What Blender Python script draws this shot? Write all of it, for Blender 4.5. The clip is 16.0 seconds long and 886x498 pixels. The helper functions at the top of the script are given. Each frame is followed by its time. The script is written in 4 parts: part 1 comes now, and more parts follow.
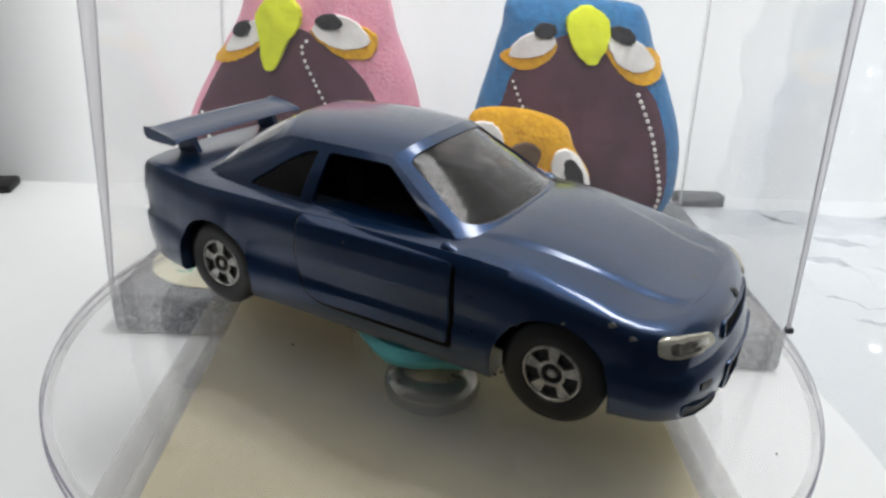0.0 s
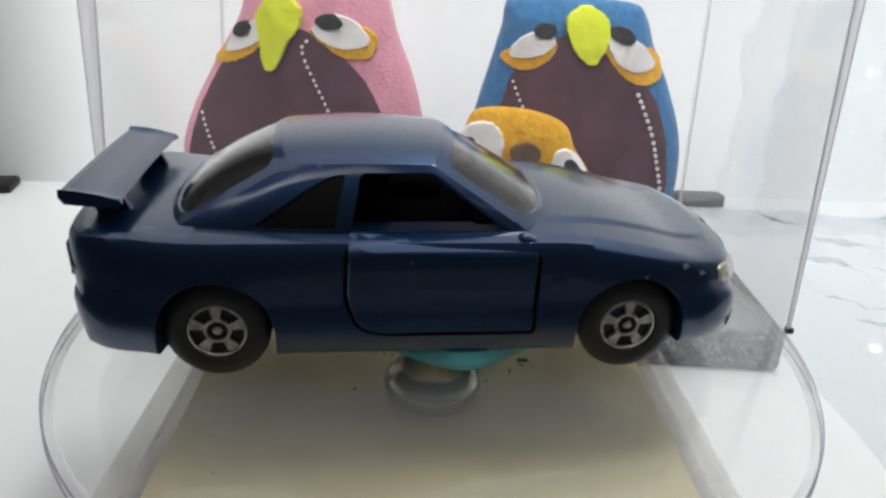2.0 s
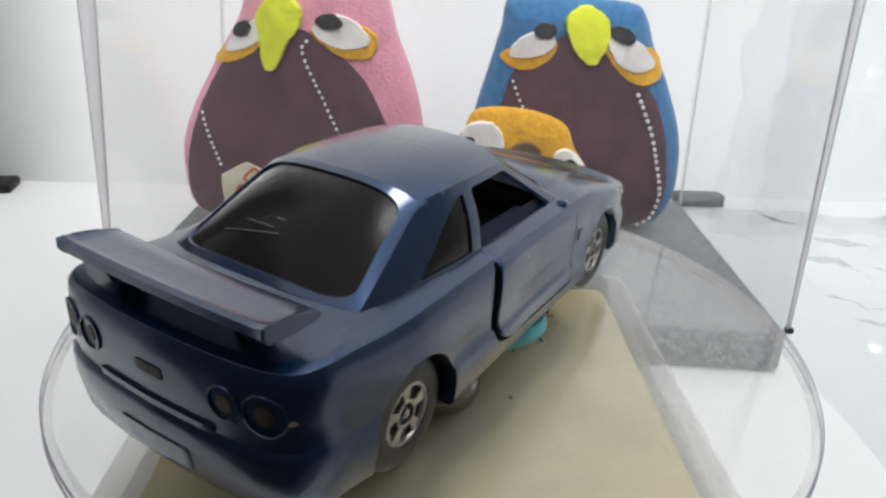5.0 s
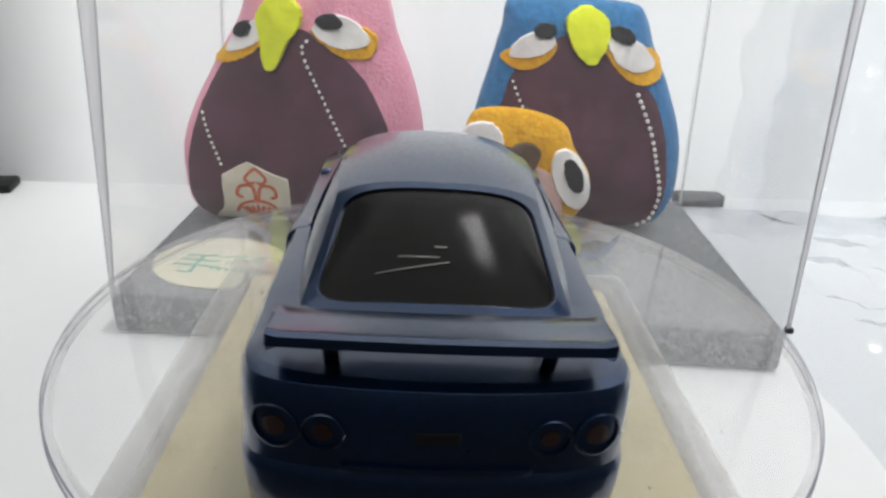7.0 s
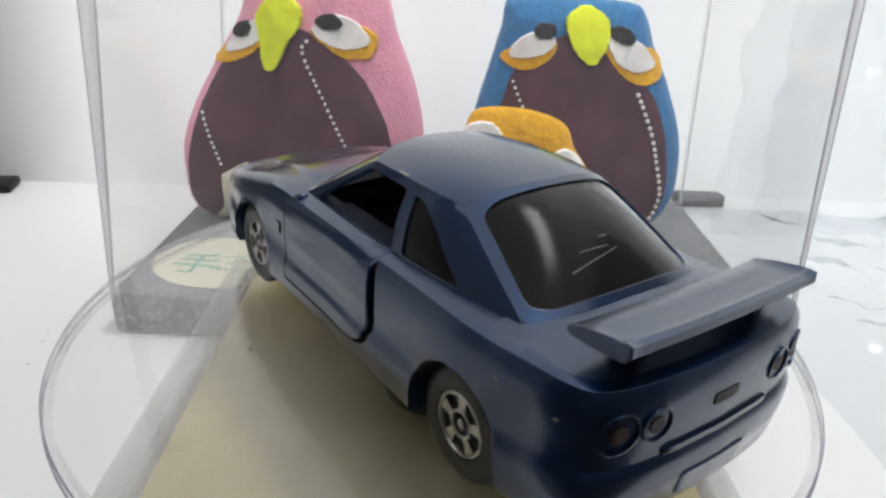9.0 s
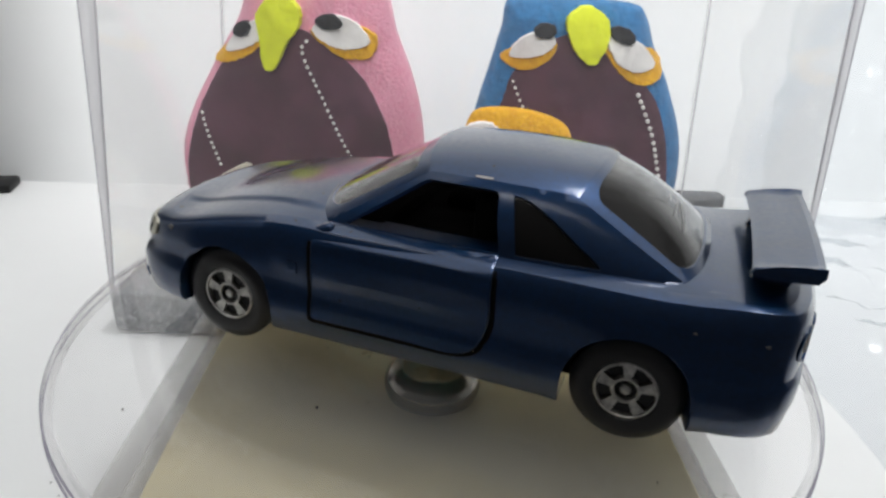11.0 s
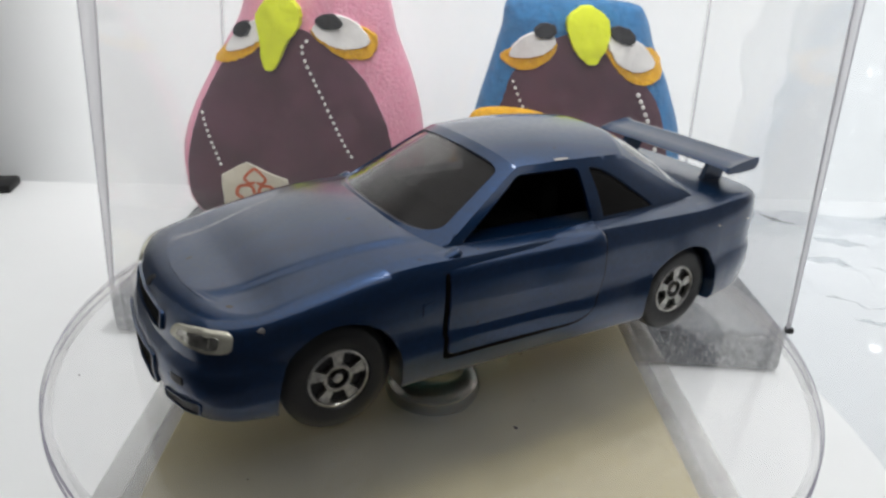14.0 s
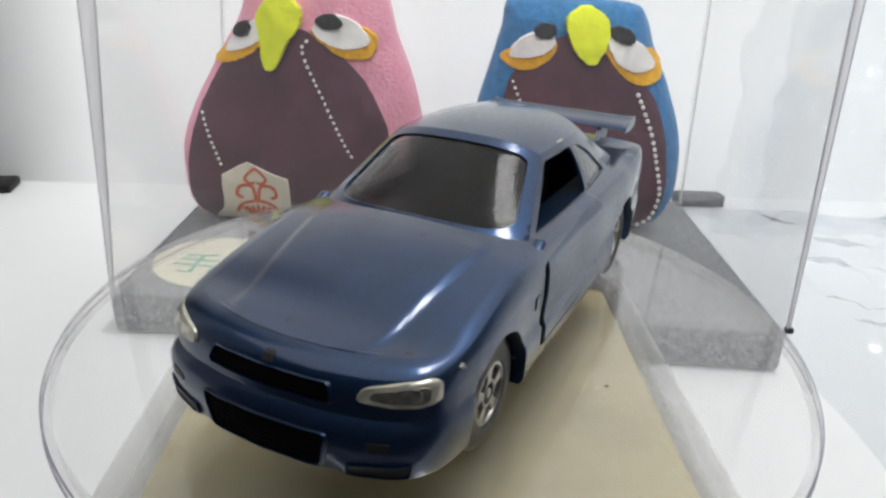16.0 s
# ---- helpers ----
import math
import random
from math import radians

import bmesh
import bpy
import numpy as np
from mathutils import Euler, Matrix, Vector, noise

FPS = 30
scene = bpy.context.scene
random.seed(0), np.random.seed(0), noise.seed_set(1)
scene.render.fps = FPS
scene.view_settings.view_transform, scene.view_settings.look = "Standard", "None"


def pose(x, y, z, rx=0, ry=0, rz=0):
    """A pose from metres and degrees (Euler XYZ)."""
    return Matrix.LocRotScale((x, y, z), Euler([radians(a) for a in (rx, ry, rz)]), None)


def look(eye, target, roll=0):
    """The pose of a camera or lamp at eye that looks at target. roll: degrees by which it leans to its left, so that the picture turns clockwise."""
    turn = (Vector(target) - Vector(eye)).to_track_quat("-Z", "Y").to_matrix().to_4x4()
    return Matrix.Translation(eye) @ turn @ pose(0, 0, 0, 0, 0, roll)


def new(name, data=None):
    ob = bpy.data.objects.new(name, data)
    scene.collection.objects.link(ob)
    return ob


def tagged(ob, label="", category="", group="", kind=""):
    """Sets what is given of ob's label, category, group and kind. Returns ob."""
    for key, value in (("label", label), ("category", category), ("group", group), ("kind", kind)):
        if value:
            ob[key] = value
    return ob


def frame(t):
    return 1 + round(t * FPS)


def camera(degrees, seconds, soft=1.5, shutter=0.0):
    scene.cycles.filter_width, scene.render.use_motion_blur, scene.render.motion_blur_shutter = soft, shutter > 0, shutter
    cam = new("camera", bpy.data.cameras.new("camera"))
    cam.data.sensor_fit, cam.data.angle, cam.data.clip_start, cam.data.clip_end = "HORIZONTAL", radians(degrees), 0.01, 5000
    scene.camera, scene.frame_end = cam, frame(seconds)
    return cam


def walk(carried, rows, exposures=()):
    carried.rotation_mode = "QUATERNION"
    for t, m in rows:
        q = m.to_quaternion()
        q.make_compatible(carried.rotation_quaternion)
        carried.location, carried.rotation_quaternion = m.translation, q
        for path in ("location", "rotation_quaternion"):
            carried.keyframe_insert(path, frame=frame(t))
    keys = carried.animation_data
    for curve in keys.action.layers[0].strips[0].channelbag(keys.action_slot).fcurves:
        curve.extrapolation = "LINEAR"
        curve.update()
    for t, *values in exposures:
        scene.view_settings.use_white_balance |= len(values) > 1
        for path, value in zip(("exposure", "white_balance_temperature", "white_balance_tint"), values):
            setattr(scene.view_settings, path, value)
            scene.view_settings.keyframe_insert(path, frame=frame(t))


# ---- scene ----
# A toy car on a clear turning disc, before a clear display case. Built in millimetres, scaled by MM.
MM = 0.001
SPIN = [17.12701, -0.00861, 0.00019, -0.03361]      # turn of the disc over time


def turn(t):
    s = (t - 8) / 8
    return SPIN[0] * t + math.degrees(SPIN[1] * t * t / 100 + SPIN[2] * s ** 3 + SPIN[3] * s ** 4)


cam = camera(64.42, 16.0, soft=2.6, shutter=0.5)
EYE = (0.0, -0.07982, 0.04442)
VIEW = look(EYE, (0.0 + 0.00400, -0.07982 + 0.91461, 0.04442 - 0.40431), 3.62)
walk(cam, [(0.0, VIEW), (16.0, VIEW)])

# ---- light: a wide pale ceiling panel with a small lamp, an added backlight behind the wall, an added fill from the front ----
world = bpy.data.worlds.new("pale_room")
world.use_nodes = True
world.node_tree.nodes["Background"].inputs[0].default_value = (0.98, 0.99, 1.0, 1)
world.node_tree.nodes["Background"].inputs[1].default_value = 0.22
scene.world = world


def area(name, eye, target, sx, sy, power, colour):
    d = bpy.data.lights.new(name, "AREA")
    d.shape, d.size, d.size_y, d.energy, d.color = "RECTANGLE", sx, sy, power, colour
    ob = new(name, d)
    ob.matrix_world = look(eye, target)
    return ob


area("ceiling_panel", (0.0, 0.05, 0.80), (0.0, 0.05, 0.0), 1.5, 1.0, 4.6, (1.0, 0.99, 0.98))
area("ceiling_lamp", (0.16, 0.06, 0.60), (0.0, 0.0, 0.0), 0.22, 0.09, 1.6, (0.98, 0.99, 1.0))
# added lamp behind the wall, brightens it from the back
area("wall_backlight", (0.07, 0.60, 0.16), (0.05, 0.0, 0.16), 0.9, 0.5, 4.4, (0.97, 0.99, 1.0))
# added fill lamp, brightens the owls from the front
area("front_fill", (-0.05, -0.60, 0.52), (0.0, 0.10, 0.01), 1.2, 0.26, 5.2, (1.0, 0.99, 0.97))

# ---- materials ----


def material(name, colour, rough=0.5, metal=0.0, trans=0.0, ior=1.45, coat=0.0, var=0.0, scale=200.0, bump=0.0, bscale=900.0, colour2=None, spec=0.5, sheen=0.0):
    m = bpy.data.materials.new(name)
    m.use_nodes = True
    nt = m.node_tree
    b = nt.nodes["Principled BSDF"]
    b.inputs["Base Color"].default_value = (*colour, 1)
    b.inputs["Roughness"].default_value = rough
    b.inputs["Metallic"].default_value = metal
    b.inputs["Transmission Weight"].default_value = trans
    b.inputs["IOR"].default_value = ior
    b.inputs["Coat Weight"].default_value = coat
    b.inputs["Coat Roughness"].default_value = 0.30
    b.inputs["Specular IOR Level"].default_value = spec
    b.inputs["Sheen Weight"].default_value = sheen
    tc = nt.nodes.new("ShaderNodeTexCoord")
    if var or colour2:
        n = nt.nodes.new("ShaderNodeTexNoise")
        n.inputs["Scale"].default_value, n.inputs["Detail"].default_value = scale, 6
        nt.links.new(tc.outputs["Object"], n.inputs["Vector"])
        r = nt.nodes.new("ShaderNodeValToRGB")
        c2 = colour2 or tuple(c * (1 - var) for c in colour)
        r.color_ramp.elements[0].position, r.color_ramp.elements[1].position = 0.35, 0.65
        r.color_ramp.elements[0].color, r.color_ramp.elements[1].color = (*c2, 1), (*colour, 1)
        nt.links.new(n.outputs["Fac"], r.inputs["Fac"])
        nt.links.new(r.outputs["Color"], b.inputs["Base Color"])
        rr = nt.nodes.new("ShaderNodeMapRange")
        rr.inputs["To Min"].default_value, rr.inputs["To Max"].default_value = max(0.0, rough - 0.08), min(1.0, rough + 0.1)
        nt.links.new(n.outputs["Fac"], rr.inputs["Value"])
        nt.links.new(rr.outputs["Result"], b.inputs["Roughness"])
    if bump:
        n2 = nt.nodes.new("ShaderNodeTexNoise")
        n2.inputs["Scale"].default_value, n2.inputs["Detail"].default_value = bscale, 5
        nt.links.new(tc.outputs["Object"], n2.inputs["Vector"])
        bp = nt.nodes.new("ShaderNodeBump")
        bp.inputs["Strength"].default_value, bp.inputs["Distance"].default_value = bump, 0.0006
        nt.links.new(n2.outputs["Fac"], bp.inputs["Height"])
        nt.links.new(bp.outputs["Normal"], b.inputs["Normal"])
    return m


def chipped(m, scale, cut, colour):
    """Sparse small chips of another colour over the base colour."""
    nt = m.node_tree
    b = nt.nodes["Principled BSDF"]
    tc = nt.nodes.new("ShaderNodeTexCoord")
    v = nt.nodes.new("ShaderNodeTexNoise")
    v.inputs["Scale"].default_value, v.inputs["Detail"].default_value = scale, 3
    nt.links.new(tc.outputs["Object"], v.inputs["Vector"])
    r = nt.nodes.new("ShaderNodeMapRange")
    r.inputs["From Min"].default_value, r.inputs["From Max"].default_value = cut, cut + 0.012
    nt.links.new(v.outputs["Fac"], r.inputs["Value"])
    mix = nt.nodes.new("ShaderNodeMix")
    mix.data_type = "RGBA"
    src = b.inputs["Base Color"].links[0].from_socket
    nt.links.new(r.outputs["Result"], mix.inputs[0])
    nt.links.new(src, mix.inputs[6])
    mix.inputs[7].default_value = (*colour, 1)
    nt.links.new(mix.outputs[2], b.inputs["Base Color"])
    return m


def film_material(name, colour, share, rough, bump=0.0, bscale=200.0, tint=(1, 1, 1), grazing=0.5, face=0.02):
    """Thin clear plastic: see-through, a hazy share, and a glossy skin."""
    m = material(name, colour, 0.6, bump=bump, bscale=bscale)
    nt = m.node_tree
    b = nt.nodes["Principled BSDF"]
    t, g, f = nt.nodes.new("ShaderNodeBsdfTransparent"), nt.nodes.new("ShaderNodeBsdfGlossy"), nt.nodes.new("ShaderNodeLayerWeight")
    haze, skin = nt.nodes.new("ShaderNodeMixShader"), nt.nodes.new("ShaderNodeMixShader")
    g.inputs["Roughness"].default_value = rough
    t.inputs["Color"].default_value = (*tint, 1)
    f.inputs["Blend"].default_value = 0.5
    pw, ad = nt.nodes.new("ShaderNodeMath"), nt.nodes.new("ShaderNodeMath")
    pw.operation, ad.operation = "POWER", "MULTIPLY_ADD"
    pw.inputs[1].default_value, ad.inputs[1].default_value, ad.inputs[2].default_value = 4.5, grazing, face
    nt.links.new(f.outputs["Facing"], pw.inputs[0])
    nt.links.new(pw.outputs[0], ad.inputs[0])
    haze.inputs[0].default_value = share
    nt.links.new(t.outputs[0], haze.inputs[1])
    nt.links.new(b.outputs[0], haze.inputs[2])
    nt.links.new(ad.outputs[0], skin.inputs[0])
    nt.links.new(haze.outputs[0], skin.inputs[1])
    nt.links.new(g.outputs[0], skin.inputs[2])
    if b.inputs["Normal"].links:
        for n in (g, f):
            nt.links.new(b.inputs["Normal"].links[0].from_socket, n.inputs["Normal"])
    nt.links.new(skin.outputs[0], nt.nodes["Material Output"].inputs[0])
    return m


M_PAINT = material("blue_metallic_paint", (0.0008, 0.0255, 0.088), 0.34, 0.8, coat=0.95, colour2=(0.0008, 0.0215, 0.072), scale=1800, bump=0.004, bscale=300, spec=0.4)
chipped(M_PAINT, 260, 0.765, (0.16, 0.16, 0.16))


def grimy(m, scale, amount):
    """Uneven dull film of dirt: breaks up the gloss and the colour in soft patches and streaks."""
    nt = m.node_tree
    b = nt.nodes["Principled BSDF"]
    tc, mp, n = nt.nodes.new("ShaderNodeTexCoord"), nt.nodes.new("ShaderNodeMapping"), nt.nodes.new("ShaderNodeTexNoise")
    mp.inputs["Scale"].default_value = (0.28, 1.1, 2.2)
    n.inputs["Scale"].default_value, n.inputs["Detail"].default_value, n.inputs["Roughness"].default_value = scale, 8, 0.65
    nt.links.new(tc.outputs["Object"], mp.inputs["Vector"])
    nt.links.new(mp.outputs[0], n.inputs["Vector"])
    r = nt.nodes.new("ShaderNodeMapRange")
    r.inputs["From Min"].default_value, r.inputs["From Max"].default_value = 0.35, 0.7
    r.inputs["To Min"].default_value, r.inputs["To Max"].default_value = 0.0, amount
    nt.links.new(n.outputs["Fac"], r.inputs["Value"])
    mix = nt.nodes.new("ShaderNodeMix")
    mix.data_type = "RGBA"
    nt.links.new(r.outputs["Result"], mix.inputs[0])
    nt.links.new(b.inputs["Base Color"].links[0].from_socket, mix.inputs[6])
    mix.inputs[7].default_value = (0.002, 0.009, 0.022, 1)
    nt.links.new(mix.outputs[2], b.inputs["Base Color"])
    c = nt.nodes.new("ShaderNodeMapRange")
    c.inputs["From Min"].default_value, c.inputs["From Max"].default_value = 0.3, 0.7
    c.inputs["To Min"].default_value, c.inputs["To Max"].default_value = 0.07, 0.20
    nt.links.new(n.outputs["Fac"], c.inputs["Value"])
    nt.links.new(c.outputs["Result"], b.inputs["Coat Roughness"])
    return m


grimy(M_PAINT, 150, 0.42)
M_PAINT.node_tree.nodes["Principled BSDF"].inputs["Coat IOR"].default_value = 1.5
chipped(M_PAINT, 620, 0.745, (0.006, 0.006, 0.006))
M_BLACK = material("black_plastic", (0.006, 0.006, 0.007), 0.5, var=0.3)
M_CABIN = material("matt_black_plastic", (0.0025, 0.0025, 0.0025), 0.9, var=0.3, spec=0.1)
M_TYRE = material("black_tyre_plastic", (0.007, 0.007, 0.0075), 0.36, var=0.3, scale=500, bump=0.08)
M_CHROME = material("worn_silver_plating", (0.55, 0.54, 0.51), 0.32, 1.0, var=0.5, scale=1400)
M_LAMP = material("pale_headlight_plating", (0.66, 0.64, 0.53), 0.2, 0.6, var=0.45, scale=420)
M_MIRROR = material("bright_reflector_plating", (0.62, 0.60, 0.54), 0.14, 1.0, var=0.7, scale=900, bump=0.5, bscale=500)
M_SMOKE = film_material("smoky_window_plastic", (0.20, 0.19, 0.185), 0.08, 0.14, tint=(0.36, 0.34, 0.33), grazing=1.9, face=0.010)
M_PANE = film_material("dark_window_plastic", (0.06, 0.056, 0.054), 0.10, 0.16, tint=(0.20, 0.19, 0.18), grazing=1.9, face=0.008)
M_RED = material("dull_red_paint", (0.030, 0.009, 0.007), 0.5)
M_ACRYL = film_material("polished_acrylic_edge", (0.90, 0.89, 0.93), 0.14, 0.06, grazing=0.9, face=0.06)
M_RIMLINE = film_material("drawn_rim_refraction", (0.26, 0.24, 0.32), 0.6, 0.1)
M_CASE = film_material("clear_case_plastic", (0.90, 0.89, 0.91), 0.04, 0.05)
M_EDGE = film_material("clear_case_edge", (0.84, 0.83, 0.87), 0.38, 0.1)
# grey of the case bends and of the shade drawn at the back foot
M_EDGELINE = film_material("case_bend_and_foot_shade", (0.46, 0.45, 0.50), 0.5, 0.1)
M_DISC = film_material("clear_acrylic_disc", (0.85, 0.85, 0.86), 0.05, 0.04, grazing=1.7, face=0.04)
M_RIMCLEAR = film_material("worn_clear_plastic", (0.74, 0.71, 0.66), 0.22, 0.2)
M_BAG = film_material("clear_plastic_bag", (0.84, 0.86, 0.88), 0.08, 0.09, 0.4, 70, tint=(0.90, 0.915, 0.93), grazing=0.3, face=0.04)
M_FOLD = film_material("clear_plastic_folds", (0.84, 0.86, 0.88), 0.05, 0.08, 0.6, 70, tint=(0.955, 0.965, 0.975), grazing=0.4, face=0.025)
# dark grey of the unseen surfaces added to block light
M_BLOCKER = material("blocker_grey", (0.07, 0.07, 0.075), 0.7, var=0.1, scale=3)
M_DARK = material("dark_grey_strip", (0.05, 0.055, 0.06), 0.6, var=0.3, scale=100)
M_CREAM = material("cream_plastic", (0.47, 0.40, 0.21), 0.42, var=0.2, scale=70, bump=0.08)
M_STEEL = material("polished_steel", (0.30, 0.28, 0.25), 0.14, 1.0, var=0.3, scale=300)
M_TEAL = material("teal_putty", (0.10, 0.40, 0.42), 0.55, var=0.25, scale=300, bump=0.3, bscale=600)
M_FIBRE = material("pale_fibre", (0.50, 0.51, 0.53), 0.9)
M_BEAKB = material("brown_felt", (0.16, 0.10, 0.06), 0.9, var=0.2, scale=500, bump=0.5)
M_DUST = material("dark_dust", (0.03, 0.025, 0.02), 0.9)
M_FELT = material("grey_felt", (0.19, 0.20, 0.215), 0.95, var=0.45, scale=700, bump=0.9, bscale=900, sheen=0.3)
M_WHITE = material("white_laminate", (0.82, 0.83, 0.83), 0.32, var=0.04, scale=25)
M_WALL = material("white_backdrop", (0.80, 0.81, 0.81), 0.6, var=0.05, scale=12)
# translucence added so that the lamp behind brightens the wall
wall_nt = M_WALL.node_tree
sheet, blend = wall_nt.nodes.new("ShaderNodeBsdfTranslucent"), wall_nt.nodes.new("ShaderNodeMixShader")
sheet.inputs[0].default_value, blend.inputs[0].default_value = (0.86, 0.87, 0.87, 1), 0.45
wall_nt.links.new(wall_nt.nodes["Principled BSDF"].outputs[0], blend.inputs[1])
wall_nt.links.new(sheet.outputs[0], blend.inputs[2])
wall_nt.links.new(blend.outputs[0], wall_nt.nodes["Material Output"].inputs[0])
M_PINK = material("pink_felt", (0.98, 0.47, 0.60), 0.95, colour2=(0.88, 0.32, 0.46), scale=1500, bump=1.0, bscale=1500, sheen=0.4)
M_BLUEF = material("blue_felt", (0.034, 0.22, 0.50), 0.95, var=0.3, scale=500, bump=0.8, bscale=900, sheen=0.3)
M_PLUM = material("plum_cloth", (0.125, 0.050, 0.078), 0.85, var=0.4, scale=90, bump=0.08, bscale=2500, sheen=0.2)
M_YELLOW = material("lime_yellow_felt", (0.82, 0.90, 0.03), 0.9, var=0.1, scale=500, bump=0.5)
M_ORANGE = material("orange_felt", (0.95, 0.53, 0.014), 0.9, colour2=(0.74, 0.34, 0.008), scale=1500, bump=1.0, bscale=900, sheen=0.2)
M_EYEW = material("white_felt", (0.93, 0.91, 0.89), 0.95, var=0.06, scale=500, bump=0.5)
M_PUPIL = material("charcoal_felt", (0.022, 0.024, 0.028), 0.9, var=0.3, scale=500, bump=0.6)
M_PALEPINK = material("pale_pink_felt", (0.82, 0.55, 0.50), 0.95, var=0.1, scale=500, bump=0.5)
M_THREAD = material("white_thread", (0.80, 0.78, 0.76), 0.8)
M_PATCH = material("ivory_print_cloth", (0.76, 0.71, 0.60), 0.9, var=0.05, scale=800, bump=0.3)
M_PRINT = material("terracotta_print", (0.62, 0.15, 0.07), 0.85)
M_LABEL = material("cream_paper_label", (0.76, 0.72, 0.50), 0.7, var=0.05, scale=300)
M_GREEN = material("green_print", (0.10, 0.42, 0.25), 0.7)
M_SPECK = material("bare_metal_chip", (0.35, 0.34, 0.33), 0.4, 0.8, var=0.4, scale=900)

# ---- mesh helpers ----


def mesh(name, bm, mat, parent=None, label="", smooth=40.0, weld=0.0):
    if weld:
        bmesh.ops.remove_doubles(bm, verts=bm.verts, dist=weld)
        bmesh.ops.dissolve_degenerate(bm, edges=bm.edges, dist=weld)
    bmesh.ops.recalc_face_normals(bm, faces=bm.faces)
    bmesh.ops.scale(bm, vec=(MM, MM, MM), verts=bm.verts)
    for f in bm.faces:
        f.smooth = True
    for e in bm.edges:
        if len(e.link_faces) == 2 and e.calc_face_angle(0) > radians(smooth):
            e.smooth = False
    me = bpy.data.meshes.new(name)
    bm.to_mesh(me)
    bm.free()
    me.materials.append(mat)
    ob = new(name, me)
    if parent:
        ob.parent = parent
    if label:
        ob["label"] = label
    return ob


def part(name, bm, mat, parent, label="", smooth=40.0, weld=0.0):
    return mesh(name, bm, mat, parent, label, smooth, weld)


def thing(name, label, category, group="", kind=""):
    ob = new(name)
    ob.empty_display_size = 0.005
    return tagged(ob, label, category, group, kind)


def grid(bm, rows, closed=False):
    vs = [[bm.verts.new(p) for p in r] for r in rows]
    for a, b in zip(vs, vs[1:]):
        n = len(a)
        for i in range(n if closed else n - 1):
            j = (i + 1) % n
            try:
                bm.faces.new((a[i], a[j], b[j], b[i]))
            except ValueError:
                pass
    return vs


def box(bm, x0, x1, y0, y1, z0, z1, bevel=0.0, seg=2):
    r = bmesh.ops.create_cube(bm, size=1.0, matrix=Matrix.LocRotScale(((x0 + x1) / 2, (y0 + y1) / 2, (z0 + z1) / 2), None, (x1 - x0, y1 - y0, z1 - z0)))
    if bevel:
        es = list({e for v in r["verts"] for e in v.link_edges})
        bmesh.ops.bevel(bm, geom=es, offset=bevel, segments=seg, profile=0.5, affect="EDGES")


def revolve(bm, profile, n=48, axis="z", centre=(0, 0, 0)):
    rows = []
    for r, h in profile:
        ring = []
        for i in range(n):
            a = 2 * math.pi * i / n
            c, s = r * math.cos(a), r * math.sin(a)
            p = (c, s, h) if axis == "z" else (c, h, s)
            ring.append((p[0] + centre[0], p[1] + centre[1], p[2] + centre[2]))
        rows.append(ring)
    grid(bm, rows, True)


def lerp(table, x):
    """Linear interpolation in a table of (x, value...)."""
    if x <= table[0][0]:
        return table[0][1:]
    for a, b in zip(table, table[1:]):
        if x <= b[0]:
            k = (x - a[0]) / (b[0] - a[0])
            return tuple(p + (q - p) * k for p, q in zip(a[1:], b[1:]))
    return table[-1][1:]


def smooth(a, b, x):
    k = min(1, max(0, (x - a) / (b - a)))
    return k * k * (3 - 2 * k)


def spline(pts, n=8, closed=True):
    """A smooth curve through control points (Catmull-Rom)."""
    out, m = [], len(pts)
    for i in range(m if closed else m - 1):
        p = [Vector(pts[(i + k) % m] if closed else pts[min(max(i + k, 0), m - 1)]) for k in (-1, 0, 1, 2)]
        for j in range(n):
            t = j / n
            out.append(0.5 * (2 * p[1] + (p[2] - p[0]) * t + (2 * p[0] - 5 * p[1] + 4 * p[2] - p[3]) * t * t + (3 * p[1] - p[0] - 3 * p[2] + p[3]) * t ** 3))
    if not closed:
        out.append(Vector(pts[-1]))
    return out


def rounded(corners, r, n=5, step=0.0):
    """A polygon in the plane with rounded corners; r: one radius or one a corner."""
    out, m = [], len(corners)
    for i in range(m):
        a, b, c = (Vector(corners[(i + k) % m]) for k in (-1, 0, 1))
        rr = r[i] if isinstance(r, (list, tuple)) else r
        p, q = b + (a - b).normalized() * min(rr, (a - b).length * 0.48), b + (c - b).normalized() * min(rr, (c - b).length * 0.48)
        for j in range(n + 1):
            t = j / n
            out.append(p * (1 - t) ** 2 + b * 2 * t * (1 - t) + q * t * t)
    dense = []
    for a, b in zip(out, out[1:] + out[:1]):
        k = max(1, int((b - a).length / step)) if step else 1
        dense += [a.lerp(b, j / k) for j in range(k)]
    return dense


# ---- the toy car ----
WHEEL_X, WHEEL_Z, TYRE_R, ARCH_R = 22.5, 5.5, 5.6, 6.25
PLAN = [(-38.3, 0), (-38.15, 5), (-37.8, 9), (-37.2, 12.0), (-36.4, 13.5), (-35.2, 14.3), (-33, 14.8), (-28, 15.2), (-22, 15.4), (-15, 15.3), (0, 15.2), (14, 15.2),
        (22, 15.05), (27, 14.95), (31, 14.8), (33.2, 14.2), (34.8, 13.2), (36.0, 11.6), (37.0, 8.6), (37.7, 4.5), (37.95, 0)]
